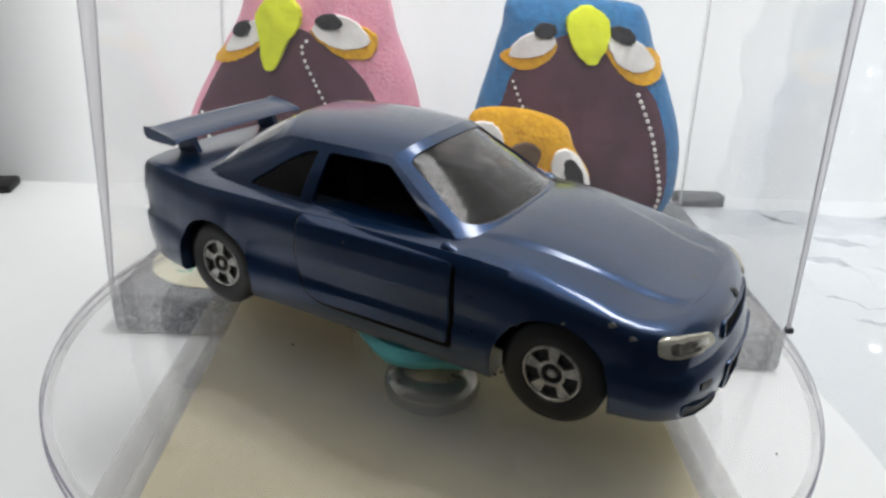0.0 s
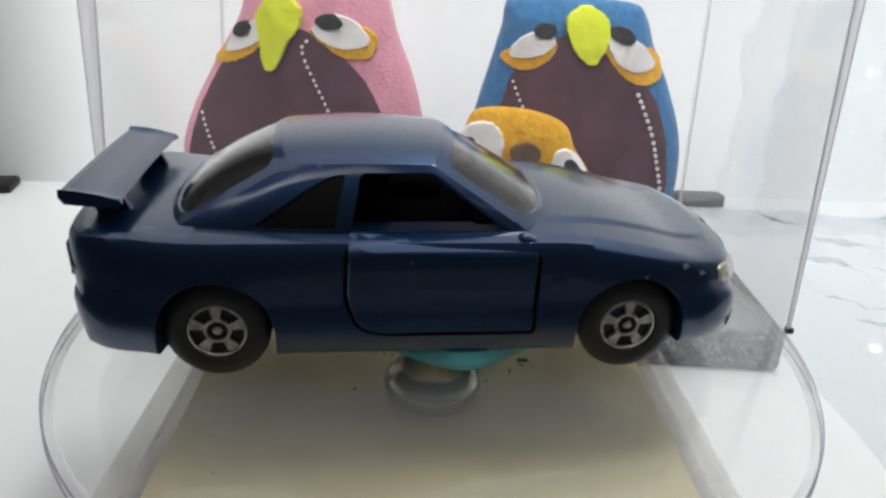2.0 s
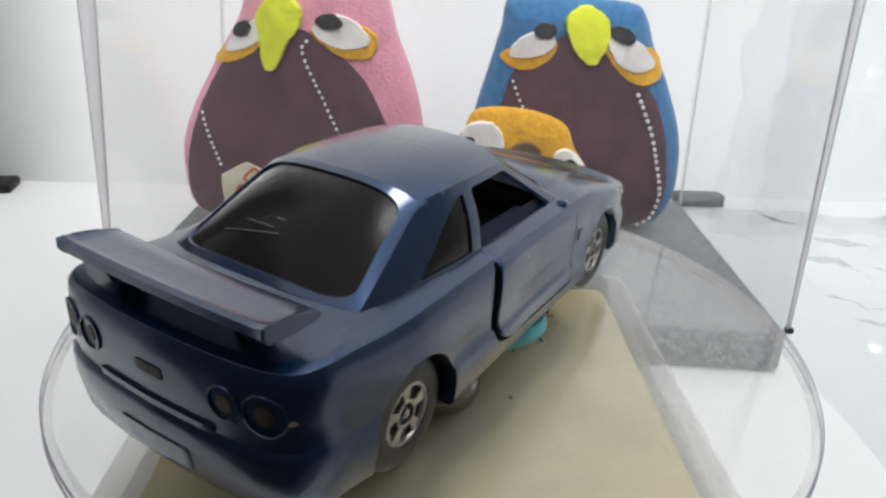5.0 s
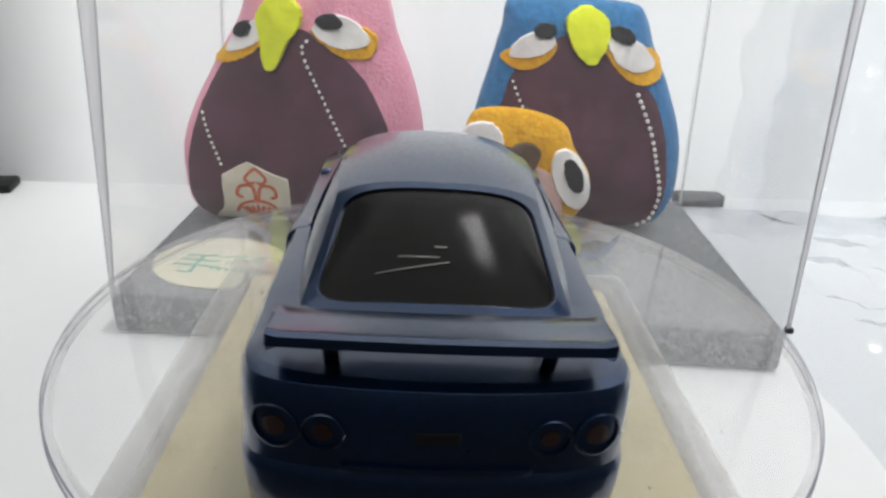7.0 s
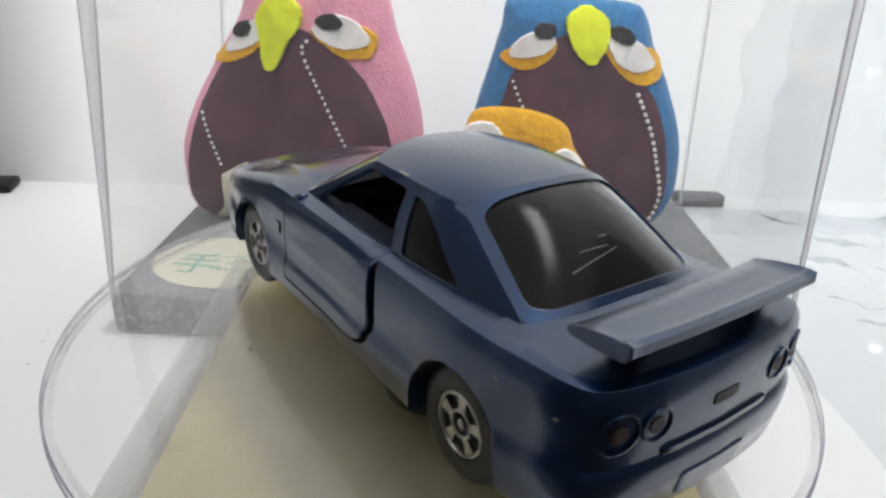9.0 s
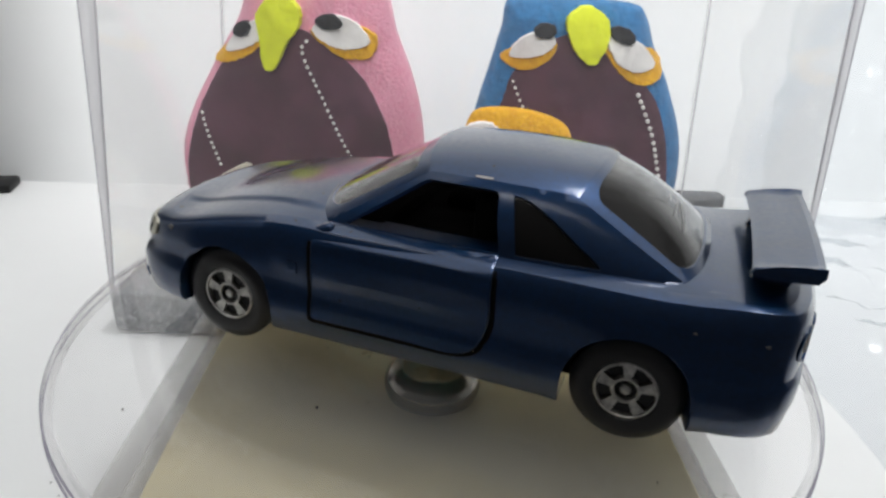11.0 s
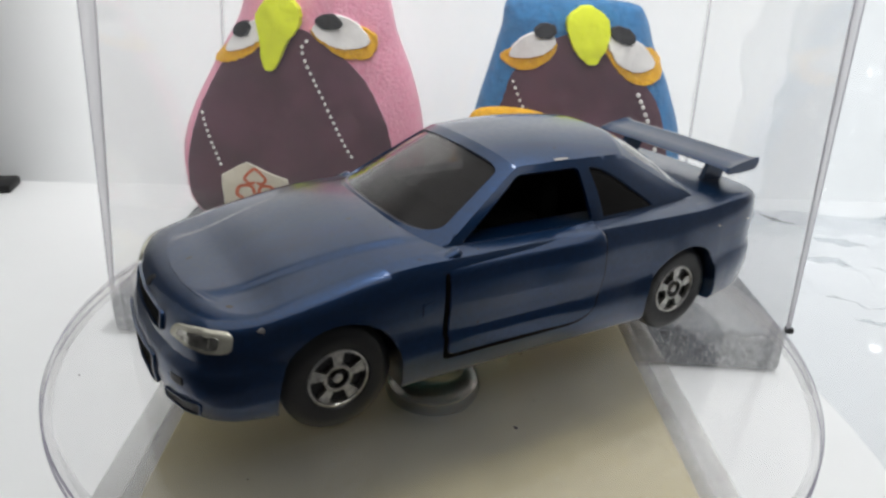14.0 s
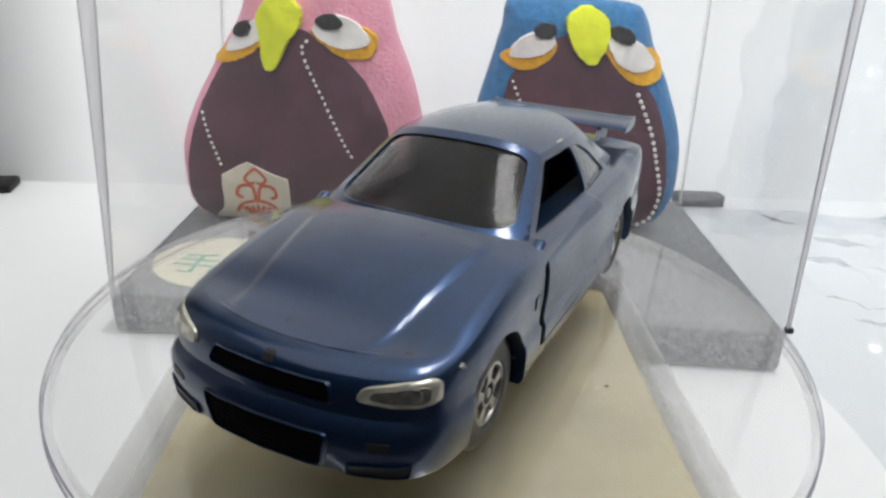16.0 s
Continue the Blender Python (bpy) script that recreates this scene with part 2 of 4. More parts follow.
#        side z, inset   front z, inset   rear z, inset
ROWS = [(3.0, 5.0, 3.6, 5.0, 3.4, 5.0), (3.0, 0.6, 3.6, 1.0, 3.4, 1.2), (3.7, 0.15, 4.3, 0.3, 4.2, 0.5), (6.0, 0.0, 6.6, 0.0, 7.2, 0.05), (7.5, 0.0, 8.2, 0.05, 9.0, 0.0),
        (8.1, 0.34, 8.9, 0.4, 9.5, 0.1), (9.6, 0.30, 9.4, 0.9, 9.9, 0.45), (11.0, 0.15, 10.8, 1.0, 12.0, 0.4), (13.4, 0.2, 12.1, 1.4, 14.4, 0.4), (15.0, 0.4, 12.7, 1.9, 15.9, 0.6),
        (15.8, 0.95, 13.1, 2.7, 16.5, 1.0), (16.2, 2.3, 13.35, 3.8, 16.75, 2.0)]


def plan_stations():
    xs = [-38.3, -38.27, -38.15, -37.95, -37.75, -37.35, -36.9, -36.3, -35.6, -34.5, -33, -31]
    for cx in (-WHEEL_X, WHEEL_X):
        xs += [cx - ARCH_R * 1.3, cx - ARCH_R * 1.004, cx + ARCH_R * 1.004, cx + ARCH_R * 1.3]
        for k in range(0, 25):
            xs.append(cx - ARCH_R * math.cos(math.pi * k / 24) * 0.9999)
    xs += [-13, -11, -8.5, -5, -2, 2, 6, 9, 11.5, 13, 31.5, 33, 34, 34.9, 35.6, 36.3, 36.9, 37.35, 37.7, 37.85, 37.95]
    return sorted(xs)


def plan_y(x):
    return lerp(PLAN, x)[0]


def arch(x):
    for cx in (-WHEEL_X, WHEEL_X):
        if abs(x - cx) < ARCH_R:
            return WHEEL_Z + math.sqrt(ARCH_R ** 2 - (x - cx) ** 2)
    return 0.0


def shell_row(x, k):
    """Point on the side of the car body at length x, height row k (left side)."""
    s_z, s_i, f_z, f_i, r_z, r_i = ROWS[k]
    f, r = smooth(13, 34, x), smooth(-24, -35, x)
    z = s_z + (f_z - s_z) * f + (r_z - s_z) * r
    y = plan_y(x)
    side_in = s_i + (0.55 * f_i - s_i) * smooth(26, 36, x) + (0.55 * r_i - s_i) * smooth(-28, -36, x)
    px = x - f_i * smooth(24, 37.95, x) + r_i * smooth(-24, -38.3, x)
    a = arch(x)
    if k and a and z < a:
        f0, r0 = smooth(13, 34, x), smooth(-24, -35, x)
        f1, r1 = smooth(26, 36, x), smooth(-28, -36, x)
        side_in = lerp([(q[0] + (q[2] - q[0]) * f0 + (q[4] - q[0]) * r0, q[1] + (0.55 * q[3] - q[1]) * f1 + (0.55 * q[5] - q[1]) * r1) for q in ROWS[2:]], a)[0]
    py = y * (1 - side_in / 15.3)
    if a:
        z = max(z, a)
    if k:
        for cx in (-WHEEL_X, WHEEL_X):
            py += 0.18 * smooth(2.2, 0.0, max(0.0, math.hypot(x - cx, z - WHEEL_Z) - ARCH_R))
    return px, py, z


def side_y(x, z):
    pts = [shell_row(x, k) for k in range(1, len(ROWS))]
    return lerp(sorted((p[2], p[1]) for p in pts), z)[0]


def top_z(x, y, zedge, yedge):
    """Bonnet and boot lid: crowned, with two raised bonnet creases."""
    v = abs(y) / max(yedge, 0.01)
    crown = 1.1 * (1 - smooth(18, 35, x)) * (1 - smooth(-24, -35.7, x))
    z = zedge + crown * (1 - v ** 2.2)
    if x > 9:
        fade = smooth(35.5, 30, x) * smooth(11.0, 15, x)
        inner = 10.2 - 0.15 * (x - 12)
        z += 0.27 * smooth(inner + 0.7, inner - 0.2, abs(y)) * fade
    return z


def deck_faces(bm, xs):
    rows = []
    for x in xs:
        px, py, pz = shell_row(x, len(ROWS) - 1)
        ys = [py * math.sin(math.pi / 2 * k / 44) for k in range(-44, 45)]
        rows.append([(px, y, top_z(px, y, pz, py)) for y in ys])
    return rows


# corners of the cabin (left side)
A_BASE, A_TOP, R_TOP, C_BASE = (10.6, 12.5, 16.2), (0.3, 9.4, 22.6), (-14.6, 9.3, 22.5), (-26.2, 11.3, 16.35)
B_BASE = (-9.35, 12.75, 16.3)
B_SPLIT = 0.57      # where the middle pillar meets the roof, along its length


def windscreen(u, v):
    """u across from right to left, v from bonnet to roof."""
    s = 2 * u - 1
    e = Vector(A_BASE).lerp(Vector(A_TOP), v)
    c = Vector((13.9, 0, 17.25)).lerp(Vector((2.0, 0, 24.15)), v) + Vector((0, 0, 0.25 * 4 * v * (1 - v)))
    k = abs(s) ** 2.9
    return Vector((c.x + (e.x - c.x) * k, e.y * s, c.z + (e.z - c.z) * k))


def back_window(u, v):
    s = 2 * u - 1
    e = Vector(C_BASE).lerp(Vector(R_TOP), v) + Vector((0, 0, -0.1 * 4 * v * (1 - v)))
    c = Vector((-27.8, 0, 17.25)).lerp(Vector((-16.0, 0, 24.25)), v) + Vector((0, 0, 1.0 * 4 * v * (1 - v)))
    k = abs(s) ** 2.9
    return Vector((c.x + (e.x - c.x) * k, e.y * s, c.z + (e.z - c.z) * k))


def roof(u, v):
    s = 2 * u - 1
    f, b = Vector(windscreen(u, 1)), Vector(back_window(u, 1))
    p = f.lerp(b, v)
    p.z += 0.55 * 4 * v * (1 - v) * (0.45 + 0.55 * (1 - s * s))
    p.y += 0.5 * 4 * v * (1 - v) * s
    return p


def side_door(u, v):
    """Left: u from the windscreen pillar to the middle pillar, v from belt to roof."""
    lo = Vector(A_BASE).lerp(Vector(B_BASE), u)
    hi = Vector(roof(1, B_SPLIT * u))
    p = lo.lerp(hi, v) + Vector((0, 0.45, 0)) * (4 * v * (1 - v))
    end = Vector(A_BASE).lerp(Vector(roof(1, 0)), v) + Vector((0, 0.45, 0)) * (4 * v * (1 - v))
    return p + (windscreen(1, v) - end) * max(0.0, 1 - u) ** 3


def side_rear(u, v):
    lo = Vector(B_BASE).lerp(Vector(C_BASE), u) + Vector((0, 0.25, 0)) * (4 * u * (1 - u))
    hi = Vector(roof(1, B_SPLIT + (1 - B_SPLIT) * u))
    p = lo.lerp(hi, v) + Vector((0, 0.45, 0.0)) * (4 * v * (1 - v))
    end = Vector(C_BASE).lerp(Vector(roof(1, 1)), v) + Vector((0, 0.45, 0)) * (4 * v * (1 - v))
    return p + (back_window(1, v) - end) * max(0.0, u) ** 3


def framed(bm, f, loop, mirror=False, depth=0.5, rings=4):
    """A curved panel f(u, v) with an opening along loop, and the reveal of the opening."""
    cu, cv = sum(p[0] for p in loop) / len(loop), sum(p[1] for p in loop) / len(loop)
    rows = []
    outer = []
    for p in loop:
        du, dv = p[0] - cu, p[1] - cv
        ku = ((1 - cu) / du if du > 0 else -cu / du) if abs(du) > 1e-9 else 1e9
        kv = ((1 - cv) / dv if dv > 0 else -cv / dv) if abs(dv) > 1e-9 else 1e9
        k = min(ku, kv)
        outer.append((min(1, max(0, cu + du * k)), min(1, max(0, cv + dv * k))))
    # the corners of the panel are reached exactly
    for c in ((0, 0), (0, 1), (1, 0), (1, 1)):
        i = min(range(len(outer)), key=lambda q: (outer[q][0] - c[0]) ** 2 + (outer[q][1] - c[1]) ** 2)
        outer[i] = c
    for r in range(rings + 1):
        k = r / rings
        rows.append([f(o[0] + (q[0] - o[0]) * k, o[1] + (q[1] - o[1]) * k) for o, q in zip(outer, loop)])
    centre = Vector((-8, 0, 12))
    rows.append([f(q[0], q[1]) + (centre - f(q[0], q[1])).normalized() * depth for q in loop])
    flip = Matrix.Diagonal((1, -1, 1))
    grid(bm, [[(flip @ p if mirror else p) for p in r] for r in rows], True)


def pane(f, loop, mirror=False, depth=0.25, grow=1.02):
    bm = bmesh.new()
    cu, cv = sum(p[0] for p in loop) / len(loop), sum(p[1] for p in loop) / len(loop)
    flip = Matrix.Diagonal((1, -1, 1))
    centre = Vector((-8, 0, 12))
    for thick in (depth, depth + 0.7):
        rows = []
        for k in (1.0, 0.8, 0.6, 0.4, 0.2, 0.02):
            r = []
            for q in loop:
                p = f(cu + (q[0] - cu) * k * grow, cv + (q[1] - cv) * k * grow)
                p = p + (centre - p).normalized() * thick
                r.append(flip @ p if mirror else p)
            rows.append(r)
        vs = grid(bm, rows, True)
        bm.faces.new(vs[-1])
    return bm


WS_LOOP = rounded([(0.055, 0.05), (0.945, 0.05), (0.945, 0.90), (0.055, 0.90)], [0.17, 0.17, 0.09, 0.09], 7, 0.06)
BW_LOOP = rounded([(0.04, 0.05), (0.96, 0.05), (0.95, 0.92), (0.05, 0.92)], 0.14, 6, 0.06)
DOOR_LOOP = rounded([(0.09, 0.02), (0.955, 0.02), (0.90, 0.88), (0.11, 0.88)], [0.04, 0.06, 0.08, 0.06], 6, 0.06)
REAR_LOOP = rounded([(0.045, 0.04), (0.55, 0.04), (0.555, 0.14), (0.44, 0.62), (0.26, 0.83), (0.06, 0.86)], [0.03, 0.03, 0.04, 0.12, 0.1, 0.04], 6, 0.06)


def car_body_mesh():
    bm = bmesh.new()
    xs = plan_stations()
    for side in (1, -1):
        grid(bm, [[(p[0], p[1] * side, p[2]) for p in (shell_row(x, k) for x in xs)] for k in range(len(ROWS))])
    grid(bm, deck_faces(bm, [x for x in xs if x >= 9]))
    grid(bm, deck_faces(bm, [x for x in xs if x <= -23.5]))
    # shoulder strip along the cabin
    for side in (1, -1):
        rows = []
        for x in [x for x in xs if -28.8 <= x <= 11.5]:
            px, py, pz = shell_row(x, len(ROWS) - 1)
            rows.append([(px, py * side, pz), (px, (py - 1.0) * side, pz + 0.12), (px, (py - 3.2) * side, pz + 0.1)])
        grid(bm, rows)
    framed(bm, windscreen, WS_LOOP)
    framed(bm, back_window, BW_LOOP)
    for mirror in (False, True):
        framed(bm, side_door, DOOR_LOOP, mirror)
        framed(bm, side_rear, REAR_LOOP, mirror)
    grid(bm, [[roof(u / 24, v / 14) for u in range(25)] for v in range(15)])
    return bm


def side_patch(corners, r, lift, side, back=0.6, n=30, sill=None, proud=0.0):
    """A raised plate that follows the body side; corners in (x, z)."""
    loop = rounded(corners, r, 6, 0.5)
    cx, cz = sum(p[0] for p in loop) / len(loop), sum(p[1] for p in loop) / len(loop)
    bm = bmesh.new()

    def at(x, z, l):
        l += proud * smooth(2.0, -8.5, x)
        if sill:
            top = sill[1] + (sill[3] - sill[1]) * (x - sill[0]) / (sill[2] - sill[0])
            l -= (lift + 0.12) * smooth(top - 1.3, top - 0.2, z)
        return (x, (side_y(x, z) + l) * side, z)
    rows = [[at(p[0], p[1], -back) for p in loop], [at(p[0], p[1], lift - 0.14) for p in loop]]
    for k in [0.985] + [1 - j / n for j in range(1, n)] + [0.02]:
        rows.append([at(cx + (p[0] - cx) * k, cz + (p[1] - cz) * k, lift) for p in loop])
    bm.faces.new(grid(bm, rows, True)[-1])
    return bm


def build_wheel(car, x, side):
    w = new("wheel")
    w.parent = car
    w.location = (x * MM, side * 12.9 * MM, WHEEL_Z * MM)
    bm = bmesh.new()
    revolve(bm, [(3.0, 1.0), (3.25, 1.35), (4.3, 1.5), (5.0, 1.3), (TYRE_R - 0.08, 0.9), (TYRE_R, 0.5), (TYRE_R, -0.8), (5.1, -1.5), (3.2, -1.6), (0.05, -1.6)], 48, "y")
    if side < 0:
        bmesh.ops.scale(bm, vec=(1, -1, 1), verts=bm.verts)
    part("tyre", bm, M_TYRE, w)
    bm = bmesh.new()
    prof = [(0.02, 0.55), (1.2, 0.55), (2.2, 0.6), (3.02, 0.62), (3.1, 0.7)]
    revolve(bm, prof, 40, "y")
    if side < 0:
        bmesh.ops.scale(bm, vec=(1, -1, 1), verts=bm.verts)
    part("hub_well", bm, M_TYRE, w)
    bm = bmesh.new()
    # outer lip, hub ring and five wide spokes
    revolve(bm, [(3.12, 0.6), (3.12, 1.22), (3.02, 1.3), (2.86, 1.3), (2.78, 1.2), (2.78, 0.6)], 48, "y")
    revolve(bm, [(1.45, 0.6), (1.45, 1.12), (1.35, 1.18), (1.2, 1.18), (1.1, 1.1), (1.1, 0.6)], 32, "y")
    revolve(bm, [(0.5, 0.6), (0.5, 1.1), (0.4, 1.18), (0.02, 1.18)], 20, "y")
    for k in range(5):
        a = math.radians(90 + 72 * k)
        ring = []
        for rr, half in ((1.3, 0.26), (2.2, 0.24), (2.9, 0.24)):
            l, r_ = [], []
            for sgn in (-1, 1):
                aa = a + sgn * half
                ring.append((rr, aa))
        pts = [(ring[0][0], ring[0][1]), (ring[2][0], ring[2][1]), (ring[4][0], ring[4][1]), (ring[5][0], ring[5][1]), (ring[3][0], ring[3][1]), (ring[1][0], ring[1][1])]
        rows = [[(r * math.cos(b), h, r * math.sin(b)) for r, b in pts] for h in (0.6, 1.14)]
        vs = grid(bm, rows, True)
        bm.faces.new(vs[-1])
    if side < 0:
        bmesh.ops.scale(bm, vec=(1, -1, 1), verts=bm.verts)
    part("rim", bm, M_CHROME, w, "worn silver-plated five-spoke rim")
    return w


def build_car():
    car = thing("toy_car", "small dark blue metallic die-cast coupe with chipped paint", "toy car")
    body = part("body", car_body_mesh(), M_PAINT, car, smooth=38, weld=0.02)
    bm = bmesh.new()
    bm.from_mesh(body.data)
    weight = bm.edges.layers.float.new("bevel_weight_edge")
    for e in bm.edges:
        mid = (e.verts[0].co + e.verts[1].co) / 2 / MM
        if len(e.link_faces) == 2 and e.calc_face_angle(0) > radians(24) and mid.z > 16.4:
            e[weight] = 1.0
    bm.to_mesh(body.data)
    bm.free()
    edges = body.modifiers.new("soft_edges", "BEVEL")
    edges.width, edges.segments, edges.limit_method = 0.0008, 4, "WEIGHT"
    # dark chassis and cabin
    bm = bmesh.new()
    box(bm, -34, 34, -9.9, 9.9, 2.9, 12.5, 0.6)
    box(bm, -14.5, 14.5, -12.6, 12.6, 3.05, 13.0, 0.5)
    box(bm, -24, 9.5, -10.8, 10.8, 12.0, 14.6, 0.5)
    part("chassis", bm, M_CABIN, car)
    for y in (-5.3, 5.3):
        bm = bmesh.new()
        box(bm, -4.5, 2.5, y - 3.3, y + 3.3, 14.4, 16.2, 0.7)
        box(bm, -7.0, -4.2, y - 3.3, y + 3.3, 14.4, 20.6, 0.9)
        box(bm, -6.6, -4.8, y - 1.6, y + 1.6, 20.2, 22.0, 0.6)
        part("seat", bm, M_CABIN, car)
    bm = bmesh.new()
    box(bm, 4.8, 9.4, -10.6, 10.6, 14.0, 16.6, 0.7)
    part("dashboard", bm, M_CABIN, car)
    part("windscreen", pane(windscreen, WS_LOOP), M_SMOKE, car, "smoky clear plastic windscreen")
    part("rear_window", pane(back_window, BW_LOOP), M_PANE, car, "smoky scratched plastic rear window")
    glass = [o for o in car.children if o.name.startswith("rear_window")][0]
    for a, b in (((0.46, 0.30), (0.74, 0.22)), ((0.50, 0.33), (0.66, 0.33)), ((0.47, 0.40), (0.52, 0.40))):
        bm = bmesh.new()
        rows = []
        for k in range(9):
            u, v = a[0] + (b[0] - a[0]) * k / 8, a[1] + (b[1] - a[1]) * k / 8
            p, q = back_window(u, v), back_window(u, v + 0.0035)
            n = Vector((-0.5, 0, 0.85))
            rows.append([p - n * 0.1, p - n * 0.02, q - n * 0.02, q - n * 0.1])
        grid(bm, rows, True)
        part("scratch", bm, M_SPECK, glass)
    for mirror in (False, True):
        part("quarter_window", pane(side_rear, REAR_LOOP, mirror), M_PANE, car)
    for side in (1, -1):
        outline = [(11.7, 5.2), (-7.3, 5.2), (-9.3, 9.0), (-9.0, 16.2), (11.7, 15.4)]
        seam = side_patch(outline, [0.6, 3.4, 2.0, 0.4, 0.4], 0.13, side, sill=(-9.0, 16.2, 11.7, 15.4))
        part("door_seam", seam, M_CABIN, car)
        inner = [(11.2, 5.75), (-6.9, 5.75), (-8.75, 9.2), (-8.5, 16.4), (11.2, 15.6)]
        part("door", side_patch(inner, [0.6, 3.2, 1.9, 0.4, 0.4], 0.24, side, sill=(-8.5, 16.4, 11.2, 15.6), proud=0.3), M_PAINT, car)
        for x in (-WHEEL_X, WHEEL_X):
            build_wheel(car, x, side)
        bm = front_patch(rounded([(8.5, 10.95), (13.0, 10.65), (14.3, 10.7), (14.3, 12.6), (12.2, 12.55), (9.0, 12.05)], [0.5, 0.6, 0.5, 0.6, 0.6, 0.7], 4, 0.5), 0.26, side)
        lamp = part("headlight", bm, M_LAMP, car, "pale silver headlight")
        inner = rounded([(9.5, 11.2), (13.0, 10.95), (13.8, 11.0), (13.8, 12.2), (12.2, 12.2), (9.8, 11.8)], 0.35, 4, 0.5)
        part("reflector", front_patch(inner, 0.29, side), M_MIRROR, lamp, "bright worn reflector")
        bm = bmesh.new()
        box(bm, 8.9, 12.2, -0.75, 0.75, -0.7, 0.8, 0.55, 3)
        bmesh.ops.rotate(bm, cent=(10, 0, 0), matrix=Matrix.Rotation(radians(24), 3, "Y"), verts=bm.verts)
        bmesh.ops.translate(bm, vec=(0.2, 13.45 * side, 15.55), verts=bm.verts)
        part("mirror_stub", bm, M_PAINT, car)
        part("side_badge", side_patch([(14.1, 10.6), (12.9, 10.6), (12.9, 12.0), (14.1, 12.0)], 0.15, 0.14, side), M_PAINT, car)
    build_tail(car)
    build_nose(car)
    for x, z, r, side in ((27.8, 13.0, 0.42, -1), (29.8, 12.2, 0.36, -1), (23.4, 12.0, 0.2, -1), (29.6, 12.6, 0.34, 1), (-33.5, 13.5, 0.22, 1), (-27.4, 13.6, 0.2, 1), (-36.0, 12.8, 0.25, -1)):
        loop = [(x + r * 1.2, z), (x, z + r * 0.7), (x - r, z + 0.1), (x - 0.2, z - r * 0.8)]
        part("paint_chip", side_patch(loop, r * 0.4, 0.02, side, 0.3, 4), M_SPECK, car, "bare metal paint chip")
    bm = bmesh.new()
    grid(bm, [[roof(0.985 + 0.012 * j, 0.33 + 0.12 * k / 6 ) + Vector((0, 0.03, 0.06)) for k in range(7)] for j in range(2)])
    part("paint_chip", bm, M_SPECK, car, "bare metal paint chip")
    return car


def end_point(y, z, lift, front=True):
    """On the nose or the tail of the body, at width y and height z."""
    half = [p for p in PLAN if (p[0] > 20 if front else p[0] < -20)]
    x = lerp(sorted((p[1], p[0]) for p in half), abs(y))[0]
    e = 0.2
    pts = sorted((p[2], p[0], p[1]) for p in (shell_row(x, k) for k in range(1, len(ROWS))))
    px, py = lerp(pts, z)
    s = 1 if y >= 0 else -1
    x2 = lerp(sorted((p[1], p[0]) for p in half), abs(y) + e)[0]
    n = Vector((e * (1 if front else -1), s * abs(x2 - x), 0.03)).normalized()
    return Vector((px, py * s, z)) + n * lift


def front_patch(loop, lift, side=1, front=True, back=0.6, ring=None):
    """A plate that follows the nose or tail; loop in (y, z)."""
    cy, cz = sum(p[0] for p in loop) / len(loop), sum(p[1] for p in loop) / len(loop)
    bm = bmesh.new()
    steps = [(1.0, -back), (1.0, lift * 0.5), (0.96, lift), (0.8, lift), (0.6, lift), (0.4, lift), (0.2, lift), (0.02, lift)]
    if ring:
        steps = [(1.0 + ring, -back), (1.0 + ring, lift * 0.6), (1.0 + ring * 0.7, lift), (1.0 + ring * 0.2, lift), (1.0, -back)]
    vs = grid(bm, [[end_point((cy + (p[0] - cy) * k) * side, cz + (p[1] - cz) * k, l, front) for p in loop] for k, l in steps], True)
    if not ring:
        bm.faces.new(vs[-1])
    return bm


def build_tail(car):
    for y, r in ((11.6, 1.5), (8.1, 1.3), (-8.1, 1.3), (-11.6, 1.5)):
        side, c = (1 if y > 0 else -1), abs(y)
        loop = [(c + r * math.cos(a * math.pi / 16), 13.1 + r * math.sin(a * math.pi / 16)) for a in range(32)]
        ring = part("tail_light", front_patch(loop, 0.22, side, False, ring=0.22), M_PAINT, car)
        loop = [(c + 0.55 * r * math.cos(a * math.pi / 16), 13.1 + 0.55 * r * math.sin(a * math.pi / 16)) for a in range(32)]
        part("lamp_lens", front_patch(loop, 0.1, side, False), M_RED, ring, "dull red lamp centre")
    part("rear_badge", front_patch(rounded([(-1.6, 12.6), (1.6, 12.6), (1.6, 13.6), (-1.6, 13.6)], 0.2, 3, 0.5), 0.12, 1, False), M_BLACK, car, "dull dark badge")
    part("number_plate", front_patch(rounded([(-4.2, 4.9), (4.2, 4.9), (4.2, 7.2), (-4.2, 7.2)], 0.3, 3, 0.6), 0.15, 1, False), M_PAINT, car)
    part("boot_lip", front_patch(rounded([(-7, 9.9), (7, 9.9), (7, 10.5), (-7, 10.5)], 0.2, 3, 0.6), 0.3, 1, False), M_PAINT, car)
    # rear wing: two posts, a blade with turned-down ends
    wing = part("rear_wing", wing_blade(), M_PAINT, car, smooth=22)
    for y in (-7.6, 7.6):
        bm = bmesh.new()
        rows = []
        for z, x0, x1 in ((16.0, -34.4, -31.0), (17.6, -35.2, -31.8), (19.3, -36.0, -32.6)):
            rows.append([(x0, y - 0.55, z), (x1, y - 0.35, z), (x1, y + 0.35, z), (x0, y + 0.55, z)])
        grid(bm, rows, True)
        part("post", bm, M_PAINT, wing)


